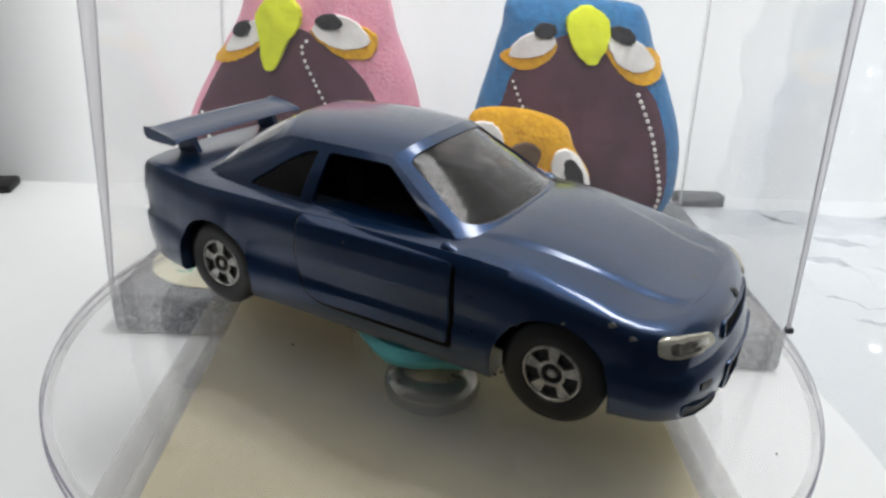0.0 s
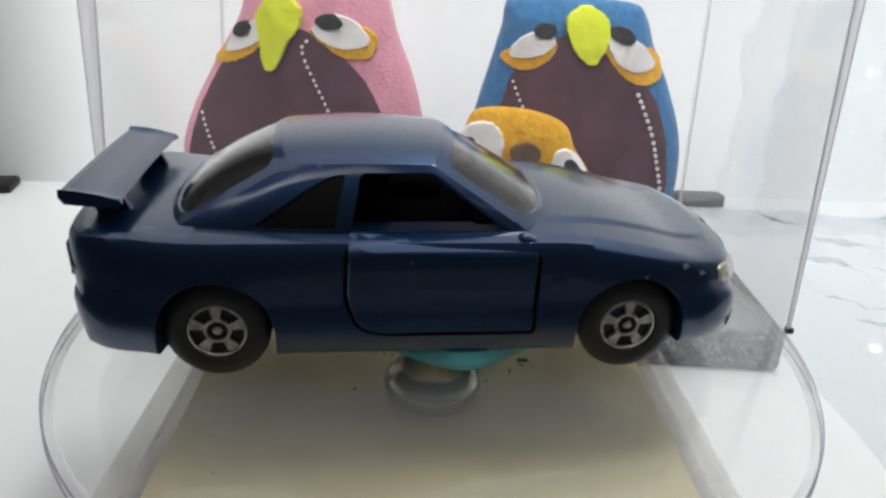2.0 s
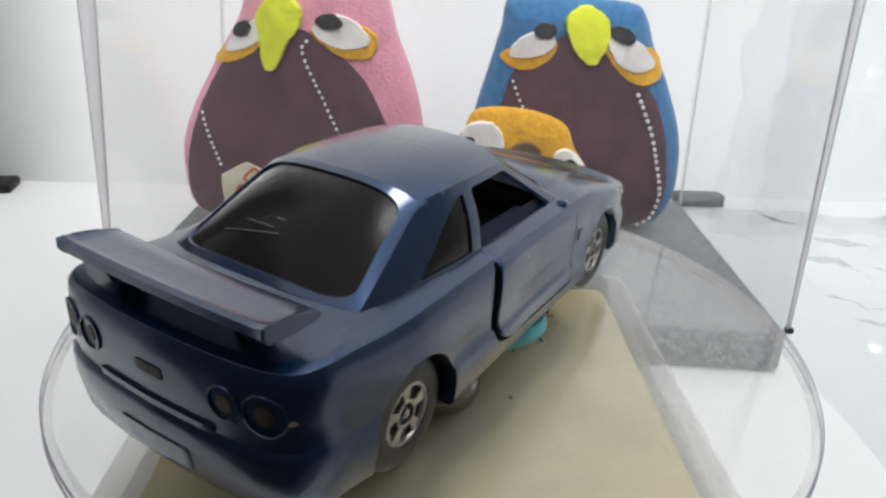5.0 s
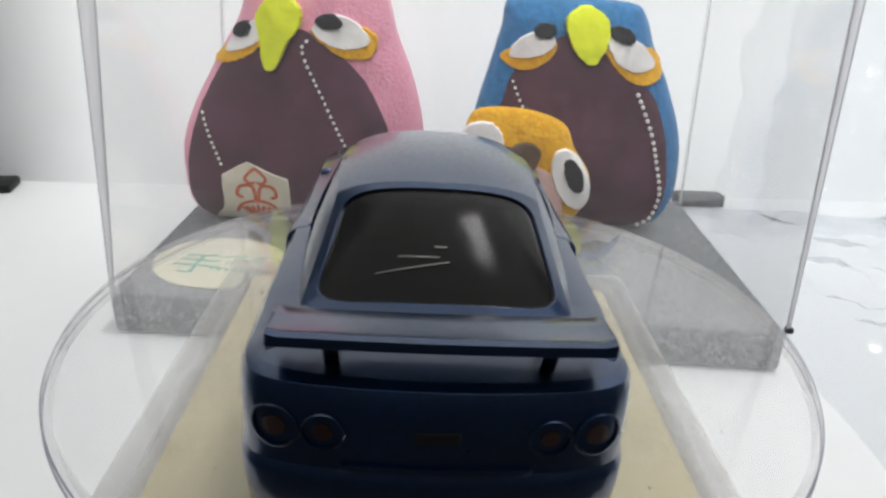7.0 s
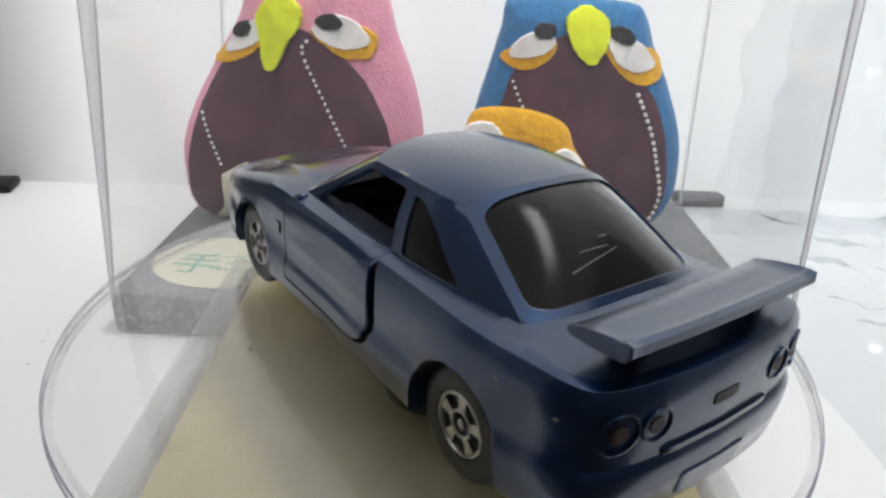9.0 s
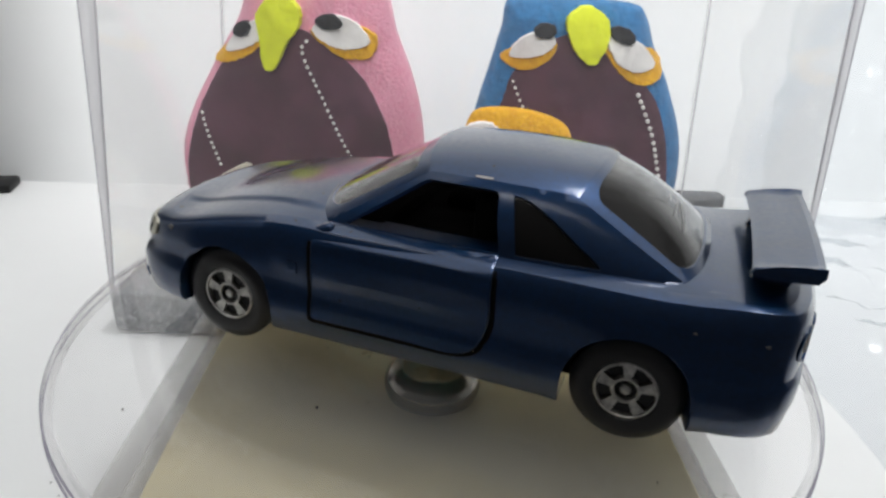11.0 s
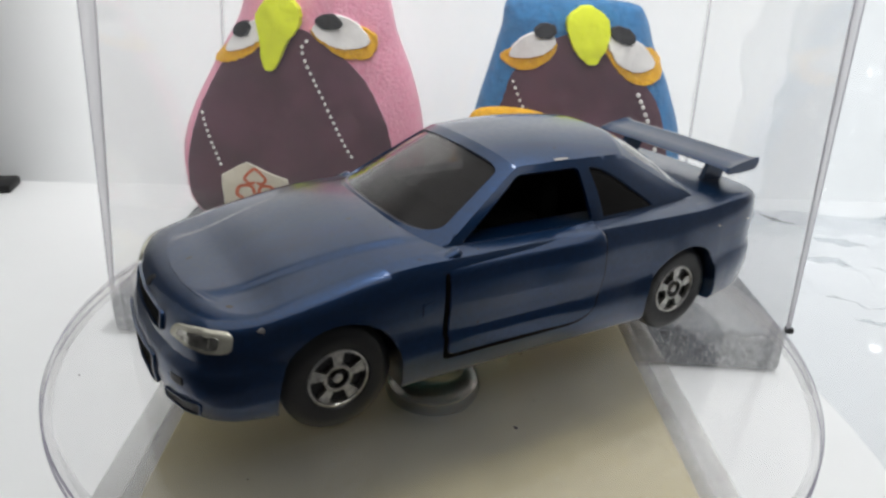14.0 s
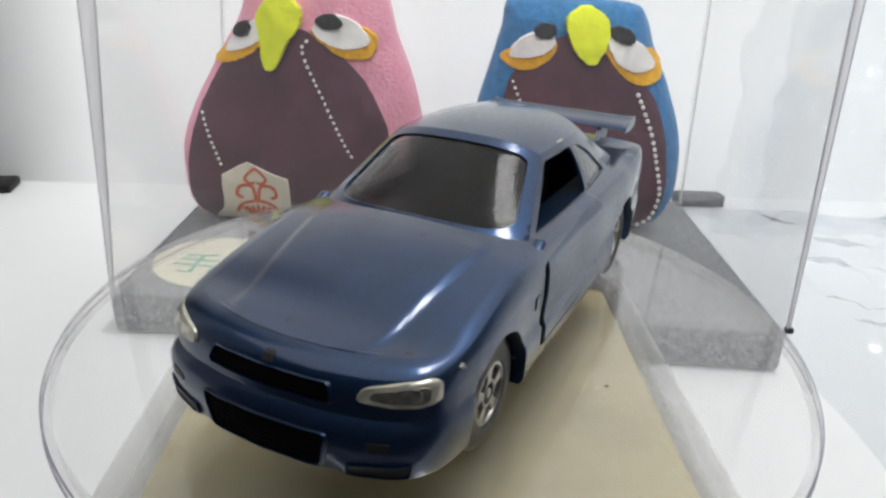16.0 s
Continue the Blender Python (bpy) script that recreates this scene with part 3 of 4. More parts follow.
def wing_blade():
    bm = bmesh.new()
    rows = []
    for k in range(-14, 15):
        y = 11.9 * k / 14
        back = -0.3 * (1 - (y / 12) ** 2)
        end = smooth(11.0, 11.7, abs(y))
        sec = [(-36.8, 19.5), (-36.75, 20.25), (-36.1, 20.3), (-35.2, 20.0), (-33.2, 19.85), (-31.4, 19.5), (-31.0, 19.25), (-31.6, 19.0), (-34.2, 19.1), (-36.3, 19.2)]
        rows.append([(-34.4 + (x + 34.4) * (1 + 0.06 * end) + back, y, 19.5 + (z - 19.5) * (1 + 0.25 * end) + 0.12 * end - (0.35 * end if z < 19.3 else 0.0)) for x, z in sec])
    vs = grid(bm, rows, True)
    bm.faces.new(vs[0])
    bm.faces.new(vs[-1])
    bmesh.ops.bevel(bm, geom=[e for f in bm.faces if len(f.verts) > 4 for e in f.edges], offset=0.18, segments=2, profile=0.5, affect="EDGES")
    return bm


def build_nose(car):
    # dark grille above, deep intake below, small side intakes, each with a raised lip
    grille = rounded([(-6.4, 10.3), (6.4, 10.3), (5.9, 11.9), (-5.9, 11.9)], 0.5, 4, 0.6)
    intake = rounded([(-5.6, 4.5), (5.6, 4.5), (6.2, 7.9), (-6.2, 7.9)], 0.6, 4, 0.6)
    for name, loop in (("grille", grille), ("air_intake", intake)):
        ob = part(name, front_patch(loop, 0.06), M_CABIN, car)
        part("lip", front_patch(loop, 0.3, ring=0.07), M_PAINT, ob)
        y, z0, z1 = loop[0][0], min(p[1] for p in loop), max(p[1] for p in loop)
        for k in range(3 if name == "air_intake" else 0):
            z = z0 + (z1 - z0) * (k + 1) / 4
            part("slat", front_patch(rounded([(-5.2, z - 0.12), (5.2, z - 0.12), (5.2, z + 0.12), (-5.2, z + 0.12)], 0.05, 2, 0.7), 0.14), M_CABIN, ob)
    for s in (1, -1):
        loop = rounded([(8.0, 4.3), (12.6, 4.5), (12.8, 5.8), (8.2, 5.4)], 0.3, 4, 0.5)
        ob = part("side_intake", front_patch(loop, 0.06, s), M_BLACK, car)
        part("lip", front_patch(loop, 0.22, s, ring=0.10), M_PAINT, ob)
        loop = rounded([(9.6, 7.0), (11.4, 7.1), (11.4, 7.9), (9.6, 7.8)], 0.2, 3, 0.5)
        part("fog_lamp", front_patch(loop, 0.06, s), M_BLACK, car)
    part("nose_badge", front_patch(rounded([(-0.7, 12.2), (0.7, 12.2), (0.5, 12.9), (-0.5, 12.9)], 0.2, 3, 0.5), 0.14), M_BLACK, car)


# ---- the setting ----
GROUND = -30.3


def build_setting():
    bm = bmesh.new()
    box(bm, -900, 900, -52, 320, GROUND - 20, GROUND, 1.0)
    tagged(mesh("table", bm, M_WHITE), "smooth white laminate table top", "table", kind="structure")
    bm = bmesh.new()
    grid(bm, [[(x, 0, z) for x in (-900, -300, 300, 900)] for z in (GROUND, 30, 80, 330)])
    ob = mesh("wall_north", bm, M_WALL)
    ob.matrix_basis = pose(-0.0225, 0.1325, 0, 0, 0, 6.4)
    tagged(ob, "white wall behind the table, made translucent for the added backlight", "wall", kind="structure")
    # unseen board, added to cut the backlight at the wall's left end
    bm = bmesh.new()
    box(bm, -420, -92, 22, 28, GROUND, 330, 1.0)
    board = mesh("backlight_blocker", bm, M_BLOCKER)
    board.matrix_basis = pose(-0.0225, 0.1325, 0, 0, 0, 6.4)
    tagged(board, "unseen grey board added to shade one end of the wall", "wall", kind="structure")
    # unseen panel out of view, added to darken the left corner
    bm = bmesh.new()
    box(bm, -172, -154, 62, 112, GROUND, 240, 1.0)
    tagged(mesh("west_blocker", bm, M_BLOCKER), "unseen grey panel added to darken the left end of the wall", "wall", kind="structure")
    # unseen panel, added to block low front light from car and base
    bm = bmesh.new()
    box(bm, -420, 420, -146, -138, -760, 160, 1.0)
    tagged(mesh("front_blocker", bm, M_BLOCKER), "unseen dark grey panel added to keep front light off car and base", "wall", kind="structure")
    # unseen wall, added to block world light and darken the car's reflections
    bm = bmesh.new()
    box(bm, -1500, 1500, -706, -700, -760, 1100, 0.5)
    tagged(mesh("south_blocker", bm, M_BLOCKER), "unseen dark grey wall added to cut light from the front", "wall", kind="structure")
    # unseen floor, added to stop world light rising from below
    bm = bmesh.new()
    box(bm, -1500, 1500, -700, 400, -780, -760, 0.5)
    tagged(mesh("floor", bm, M_BLOCKER), "unseen dark grey floor added to block world light from below", "floor", kind="structure")
    # dark things at the foot of the wall
    bm = bmesh.new()
    box(bm, -24, 24, -5, 5, 0, 2.6, 0.8)
    ob = mesh("dark_tray", bm, M_BLACK)
    ob.matrix_basis = pose(-0.1490, 0.1085, GROUND * MM, 0, 0, 14)
    tagged(ob, "black flat tray at the foot of the wall", "tray")
    bm = bmesh.new()
    box(bm, -8, 8, -3, 3, 0, 4, 0.8)
    ob = mesh("dark_strip", bm, M_DARK)
    ob.matrix_basis = pose(0.0825, 0.1375, GROUND * MM, 0, 0, 6.4)
    tagged(ob, "dark grey strip at the foot of the wall", "strip")
    build_bag()


def crumple(x, y, k):
    return abs(noise.noise((x * 0.035, y * 0.035, 3.1 + k))) * 12 + abs(noise.noise((x * 0.10, y * 0.08, 7.7 + k))) * 8 + abs(noise.noise((x * 0.24, y * 0.2, 1.3 + k))) * 2.6


def build_bag():
    """Crumpled clear plastic bag: a sheet lying on the table, and folds of it standing up behind the case."""
    bag = thing("plastic_bag", "crumpled clear plastic bag lying on the white table", "plastic bag")
    bm = bmesh.new()
    n, m = 52, 48
    rows = []
    for j in range(m + 1):
        row = []
        for i in range(n + 1):
            u, v = i / n, j / m
            x, y = 74 + 120 * u, 2 + 132 * v
            edge = min(1, 6 * min(u + 0.02, 1.02 - u, v + 0.02, 1.02 - v))
            row.append((x + 3 * noise.noise((x * 0.06, y * 0.06, 11)), y + 2.5 * noise.noise((x * 0.05, y * 0.07, 5)), GROUND + 0.15 + edge * crumple(x, y, 0) * 0.8))
        rows.append(row)
    grid(bm, rows)
    part("sheet", bm, M_BAG, bag, smooth=16).visible_shadow = False
    for k, (x0, x1, y0, top) in enumerate(((77, 170, 113, 92), (92, 200, 122, 96))):
        bm = bmesh.new()
        rows = []
        for j in range(41):
            row = []
            for i in range(41):
                u, v = i / 40, j / 40
                x = x0 + (x1 - x0) * u
                high = top * (0.9 + 0.2 * noise.noise((x * 0.05, 3.0 + k, 1.0)))
                z = high * v
                row.append((x + 4 * noise.noise((z * 0.07, x * 0.05, 2 + k)), y0 + 0.10 * (x - x0) - 5 + 0.7 * crumple(x * 1.2, z * 1.3, 5 + k), GROUND + 0.4 + z))
            rows.append(row)
        grid(bm, rows)
        part("fold", bm, M_FOLD, bag, smooth=16).visible_shadow = False


def build_turntable():
    tt = thing("turntable", "clear acrylic display turntable with cream base and steel spindle", "turntable")
    skew = Matrix.Rotation(radians(2.0), 3, "Z")

    def block(name, x0, x1, y0, y1, z0, z1, bevel, mat, label):
        bm = bmesh.new()
        box(bm, x0, x1, y0, y1, z0, z1, bevel)
        bmesh.ops.rotate(bm, cent=(0, 0, 0), matrix=skew, verts=bm.verts)
        return part(name, bm, mat, tt, label)
    block("base", -31.8, 31.2, -33, 34, GROUND + 0.4, -12.2, 1.2, M_CREAM, "cream plastic base block")
    for x0, x1, y0, y1 in ((-36.2, -35.2, -38, 39), (-33.2, -32.3, -34, 35), (34.4, 35.4, -38, 39), (31.7, 32.6, -34, 35), (-35.2, 34.4, 38, 39), (-32.3, 31.7, 34.2, 35), (-35.2, 34.4, -38, -37), (-32.3, 31.7, -34, -33.2)):
        block("base_rim", x0, x1, y0, y1, GROUND + 1.2, -11.8, 0.3, M_RIMCLEAR, "worn clear plastic rim").visible_shadow = False
    block("base_tray", -36.2, 35.4, -38, 39, GROUND, GROUND + 0.38, 0.1, M_RIMCLEAR, "worn clear plastic tray").visible_shadow = False
    bm = bmesh.new()
    revolve(bm, [(0.05, -12.2), (5.4, -12.2), (6.2, -11.6), (6.5, -10.4), (6.2, -9.2), (5.2, -8.3), (4.3, -7.9), (4.1, -7.2), (4.1, -3.4), (0.05, -3.2)], 48)
    part("spindle", bm, M_STEEL, tt)
    bm = bmesh.new()
    revolve(bm, [(0.05, -2.4), (44.5, -2.4)], 160)
    revolve(bm, [(44.5, 0.0), (0.05, 0.0)], 160)
    disc = part("disc", bm, M_DISC, tt, "clear acrylic disc")
    bm = bmesh.new()
    revolve(bm, [(44.5, -2.4), (45.0, -2.5), (45.35, -2.2), (45.4, -1.5), (45.25, -0.7), (44.9, -0.1), (44.75, 0.03), (44.5, 0.02), (44.5, -2.4)], 160)
    rim = part("edge", bm, M_ACRYL, disc, "bright polished acrylic edge", weld=0.01)
    rim.visible_shadow = False
    # coloured rings stand in for refraction lines in the clear edge
    for r, z in ((45.32, -1.0), (45.38, -2.2)):
        bm = bmesh.new()
        revolve(bm, [(r, z - 0.13), (r + 0.11, z), (r, z + 0.13), (r - 0.11, z), (r, z - 0.13)], 160)
        part("rim_line", bm, M_RIMLINE, rim, "thin violet-grey ring drawn for the refraction line of the edge", weld=0.01).visible_shadow = False
    disc.visible_shadow = False
    bm = bmesh.new()
    rnd = random.Random(5)
    specks = [(-16.5, -9.6, 0.20), (14.5, 18.9, 0.2)] + [(rnd.uniform(-38, 38), rnd.uniform(-38, 38), rnd.uniform(0.06, 0.14)) for _ in range(26)]
    for x, y, r in specks:
        bmesh.ops.create_icosphere(bm, subdivisions=1, radius=r, matrix=Matrix.Translation((x, y, 0.05)) @ Matrix.Diagonal((1, 1.4, 0.6, 1)))
    tagged(part("dust", bm, M_DUST, disc, "dark dust specks"), kind="stuff")
    return tt, disc


def build_putty():
    bm = bmesh.new()
    rows = []
    for k, (f, z) in enumerate(((0.02, 0.05), (0.8, 0.05), (1.0, 0.35), (1.04, 1.4), (1.0, 2.6), (0.02, 3.2))):
        row = []
        for i in range(48):
            a = 2 * math.pi * i / 48
            r = f * (1 + 0.05 * math.sin(3 * a + 1) + 0.03 * math.sin(7 * a))
            row.append((2.5 + 11.5 * r * math.cos(a), -0.5 + 12.2 * r * math.sin(a), z))
        rows.append(row)
    grid(bm, rows, True)
    ob = mesh("putty", bm, M_TEAL)
    bm = bmesh.new()
    rnd = random.Random(8)
    for k in range(90):
        a = rnd.uniform(0, 2 * math.pi)
        r = rnd.uniform(0.98, 1.22) if k % 3 else rnd.uniform(0.97, 1.04)
        q = rnd.uniform(0.08, 0.26) * (1.5 if k % 9 == 0 else 1)
        m = Matrix.Translation((2.5 + 11.8 * r * math.cos(a), -0.5 + 12.5 * r * math.sin(a), 0.12)) @ Matrix.Rotation(rnd.uniform(0, 3), 4, "Z") @ Matrix.Diagonal((q, q * 0.6, q * 0.7, 1))
        bmesh.ops.create_icosphere(bm, subdivisions=1, radius=1.0, matrix=m)
    tagged(part("crumbs", bm, M_DUST, ob, "dark crumbs round the putty"), kind="stuff")
    return tagged(ob, "teal sticky putty pad pressed under the toy car", "putty")


def slab(bm, quad, quad2):
    """A solid between two four-cornered faces."""
    a, b = [bm.verts.new(p) for p in quad], [bm.verts.new(p) for p in quad2]
    bm.faces.new(a)
    bm.faces.new(b)
    for i in range(4):
        bm.faces.new((a[i], a[(i + 1) % 4], b[(i + 1) % 4], b[i]))


def build_case():
    bm = bmesh.new()
    box(bm, -63, 68.3, 39, 112, GROUND, -21.6, 1.0, 3)
    for v in bm.verts:
        v.co += Vector((noise.noise(v.co * 0.3), noise.noise(v.co * 0.31 + Vector((9, 0, 0))), 0)) * 0.3
    tagged(mesh("felt_base", bm, M_FELT), "dark grey felt slab under the display case", "felt base")
    # fibres on the felt
    bm = bmesh.new()
    rnd = random.Random(3)
    for k in range(3600):
        if k % 2:
            p, up = Vector((rnd.uniform(-62.5, 67.8), 38.9, rnd.uniform(-30, -22))), Vector((0, -1, 0))
        else:
            p, up = Vector((rnd.uniform(-62.5, 67.8), rnd.uniform(40, 111), -21.6)), Vector((0, 0, 1))
        d = Vector((rnd.uniform(-1, 1), rnd.uniform(-1, 1), rnd.uniform(-1, 1)))
        q = p + d * 0.9 + up * 0.35
        w = d.cross(up).normalized() * 0.07
        bm.faces.new([bm.verts.new(c) for c in (p - w, p + w, q + w * 0.4 + up * 0.1, q - w * 0.4 + up * 0.1)])
    tagged(mesh("felt_fibres", bm, M_FIBRE), "loose pale fibres on the grey felt", "fibres", kind="stuff")
    # clear cover, walls leaning inwards a little
    case = thing("display_case", "clear plastic display case standing on grey felt", "display case")
    lo, hi = (-62.4, 67.9, 39.4, 111.4, -21.6), (-58.6, 63.0, 40.6, 110.0, 62.0)
    t = 0.9

    def wall(x0, y0, x1, y1, nx, ny):
        def pt(k, ix, iy, off):
            x = (lo, hi)[k][ix] + nx * off * (1 if ix == 0 else 1)
            y = (lo, hi)[k][2 + iy] + ny * off
            return (x, y, (lo, hi)[k][4])
        bm = bmesh.new()
        slab(bm, [pt(0, x0, y0, 0), pt(0, x1, y1, 0), pt(1, x1, y1, 0), pt(1, x0, y0, 0)], [pt(0, x0, y0, t), pt(0, x1, y1, t), pt(1, x1, y1, t), pt(1, x0, y0, t)])
        ob = part("case_wall", bm, M_CASE, case)
        ob.visible_shadow = False
    wall(0, 0, 1, 0, 0, 1)
    wall(0, 1, 1, 1, 0, -1)
    wall(0, 0, 0, 1, 1, 0)
    wall(1, 0, 1, 1, -1, 0)
    for ix, iy in ((0, 2), (1, 2), (0, 3), (1, 3)):
        a, b = Vector((lo[ix], lo[iy], lo[4])), Vector((hi[ix], hi[iy], hi[4]))
        w0, w1 = ((0.30, 2.0) if ix == 0 else (0.25, 1.0)) if iy == 2 else (0.2, 0.35)
        foot, head = ([c + Vector((dx * w, dy, 0)) for dx, dy in ((-1, -0.3), (1, -0.3), (1, 0.3), (-1, 0.3))] for c, w in ((a, w0), (b, w1)))
        bm = bmesh.new()
        slab(bm, foot, head)
        post = part("case_edge", bm, M_EDGE, case, "pale clear plastic edge")
        post.visible_shadow = False
        for k in (-1, 1) if iy == 2 else ():
            bm = bmesh.new()
            slab(bm, *([c + Vector((k * w + dx * 0.12, -0.32 + dy, 0)) for dx, dy in ((-1, -0.05), (1, -0.05), (1, 0.05), (-1, 0.05))] for c, w in ((a, w0), (b, w1))))
            part("edge_line", bm, M_EDGELINE, post, "thin grey-violet line of the bend").visible_shadow = False
    # strip coloured as the shadow where wall meets table
    bm = bmesh.new()
    box(bm, -61.8, 67.2, 111.0, 111.8, -21.5, -20.9, 0.1)
    part("back_edge_shade", bm, M_EDGELINE, case, "grey strip on the case foot, drawn for the shaded wall foot behind").visible_shadow = False
    bm = bmesh.new()
    box(bm, 67.4, 69.0, 38.8, 40.2, -21.55, -20.3, 0.4)
    part("corner_foot", bm, M_BLACK, case, "small black corner foot")
    bm = bmesh.new()
    box(bm, -58.6, 63.0, 40.6, 110.0, 62.1, 63.0, 0.2)
    ob = part("case_top", bm, M_CASE, case)
    ob.visible_shadow = False
    build_label()


def text_mesh(body, size, mat, m, name, parent):
    c = bpy.data.curves.new(name, "FONT")
    c.body, c.size, c.extrude = body, size, 0.00003
    tmp = bpy.data.objects.new(name, c)
    scene.collection.objects.link(tmp)
    me = bpy.data.meshes.new_from_object(tmp.evaluated_get(bpy.context.evaluated_depsgraph_get()))
    bpy.data.objects.remove(tmp)
    me.materials.append(mat)
    ob = new(name, me)
    ob.matrix_basis = m
    ob.parent = parent
    return ob


def build_label():
    bm = bmesh.new()
    n = 64
    rows = [[(13.8 * k * math.cos(2 * math.pi * i / n), 12.4 * k * math.sin(2 * math.pi * i / n), z) for i in range(n)] for k, z in ((0.02, 0), (1, 0), (1, 0.25), (0.98, 0.3), (0.02, 0.3))]
    grid(bm, rows, True)
    label = mesh("paper_label", bm, M_LABEL)
    label.matrix_basis = pose(-0.0465, 0.0552, -0.0215, 0, 0, -3)
    tagged(label, "oval cream paper label with green lettering on felt", "label")
    text_mesh("\u624b", 0.0105, M_GREEN, pose(-0.0095, -0.0060, 0.00036), "lettering", label)
    text_mesh("\u3065\u304f\u308a", 0.0058, M_GREEN, pose(-0.0005, -0.0010, 0.00036), "lettering", label)
    bm = bmesh.new()
    for k in range(7):
        box(bm, -1 + k * 1.6, -0.1 + k * 1.6, -4.4, -3.4, 0.3, 0.36)
    part("small_print", bm, M_GREEN, label)


class Puff:
    """A stuffed flat shape in an upright plane: outline in (x, z), front at y."""

    def __init__(self, pts, y, thick):
        self.loop = spline([Vector((p[0], p[1])) for p in pts], 7)
        self.y, self.thick = y, thick
        self.c = sum(self.loop, Vector((0, 0))) / len(self.loop)
        self.polar = sorted((math.atan2(p.y - self.c.y, p.x - self.c.x), (p - self.c).length) for p in self.loop)

    def depth(self, x, z):
        d = Vector((x, z)) - self.c
        a = math.atan2(d.y, d.x)
        r = lerp(self.polar, a)[0]
        q = min(1.0, d.length / r)
        return self.thick * (1 - q ** 3.5) ** 0.55 * (1 + 0.10 * noise.noise((x * 0.14, z * 0.14, self.c.x))) + 0.3 * (1 - q) ** 0.3 * noise.noise((x * 0.35, z * 0.35, 2)) if q < 1 else 0.0

    def body(self):
        bm = bmesh.new()
        rows = []
        ks = [0.02, 0.15, 0.25, 0.35, 0.45, 0.53, 0.6, 0.67, 0.73, 0.79, 0.84, 0.88, 0.92, 0.95, 0.98, 1.0]
        for k in ks:
            rows.append([(p.x, self.y - self.depth(p.x, p.y), p.y) for p in (self.c + (q - self.c) * k for q in self.loop)])
        for k in ks[::-1][1:]:
            rows.append([(p.x, self.y + self.depth(p.x, p.y) * 0.7, p.y) for p in (self.c + (q - self.c) * k for q in self.loop)])
        vs = grid(bm, rows, True)
        bm.faces.new(vs[0])
        bm.faces.new(vs[-1])
        return bm

    def patch(self, pts, lift=0.5, smooth_curve=True):
        """A cut piece sewn on the front."""
        loop = spline([Vector(p) for p in pts], 8) if smooth_curve else rounded(pts, 0.4, 3, 2.0)
        loop = [q + Vector((noise.noise((q.x * 0.9, q.y * 0.9, 4)), noise.noise((q.x * 0.9, q.y * 0.9, 9)))) * 0.28 for q in loop]
        c = sum(loop, Vector((0, 0))) / len(loop)
        bm = bmesh.new()
        rows = [[(p.x, self.y - self.depth(p.x, p.y) + 0.3, p.y) for p in loop]]
        for k, l in ((1.0, lift * 0.7), (0.97, lift), (0.9, lift), (0.82, lift), (0.74, lift), (0.66, lift), (0.58, lift), (0.5, lift), (0.4, lift), (0.3, lift), (0.2, lift), (0.1, lift), (0.02, lift)):
            rows.append([(p.x, self.y - self.depth(p.x, p.y) - l, p.y) for p in (c + (q - c) * k for q in loop)])
        bm.faces.new(grid(bm, rows, True)[-1])
        return bm

    def stitches(self, pts, gap=2.0, lift=0.9, size=0.36):
        bm = bmesh.new()
        curve = spline([Vector(p) for p in pts], 30, False)
        run = 0.0
        for a, b in zip(curve, curve[1:]):
            run += (b - a).length
            if run >= gap:
                run -= gap
                d = (b - a).normalized()
                m = Matrix.Translation((b.x, self.y - self.depth(b.x, b.y) - lift, b.y)) @ Matrix.Rotation(-math.atan2(d.y, d.x), 4, "Y") @ Matrix.Diagonal((size * 1.2, size * 0.7, size, 1))
                bmesh.ops.create_icosphere(bm, subdivisions=2, radius=1.0, matrix=m)
        return bm

    def ribbon(self, bm, pts, width, lift):
        curve = spline([Vector(p) for p in pts], 8, False)
        rows = []
        for i, p in enumerate(curve):
            d = (curve[min(i + 1, len(curve) - 1)] - curve[max(i - 1, 0)]).normalized()
            n = Vector((-d.y, d.x)) * width / 2
            rows.append([(q.x, self.y - self.depth(q.x, q.y) - lift, q.y) for q in (p + n, p, p - n)])
        grid(bm, rows)


def ellipse(cx, cz, rx, rz, tilt=0.0, n=12):
    c, s = math.cos(radians(tilt)), math.sin(radians(tilt))
    return [(cx + rx * math.cos(a) * c - rz * math.sin(a) * s, cz + rx * math.cos(a) * s + rz * math.sin(a) * c) for a in (2 * math.pi * i / n for i in range(n))]


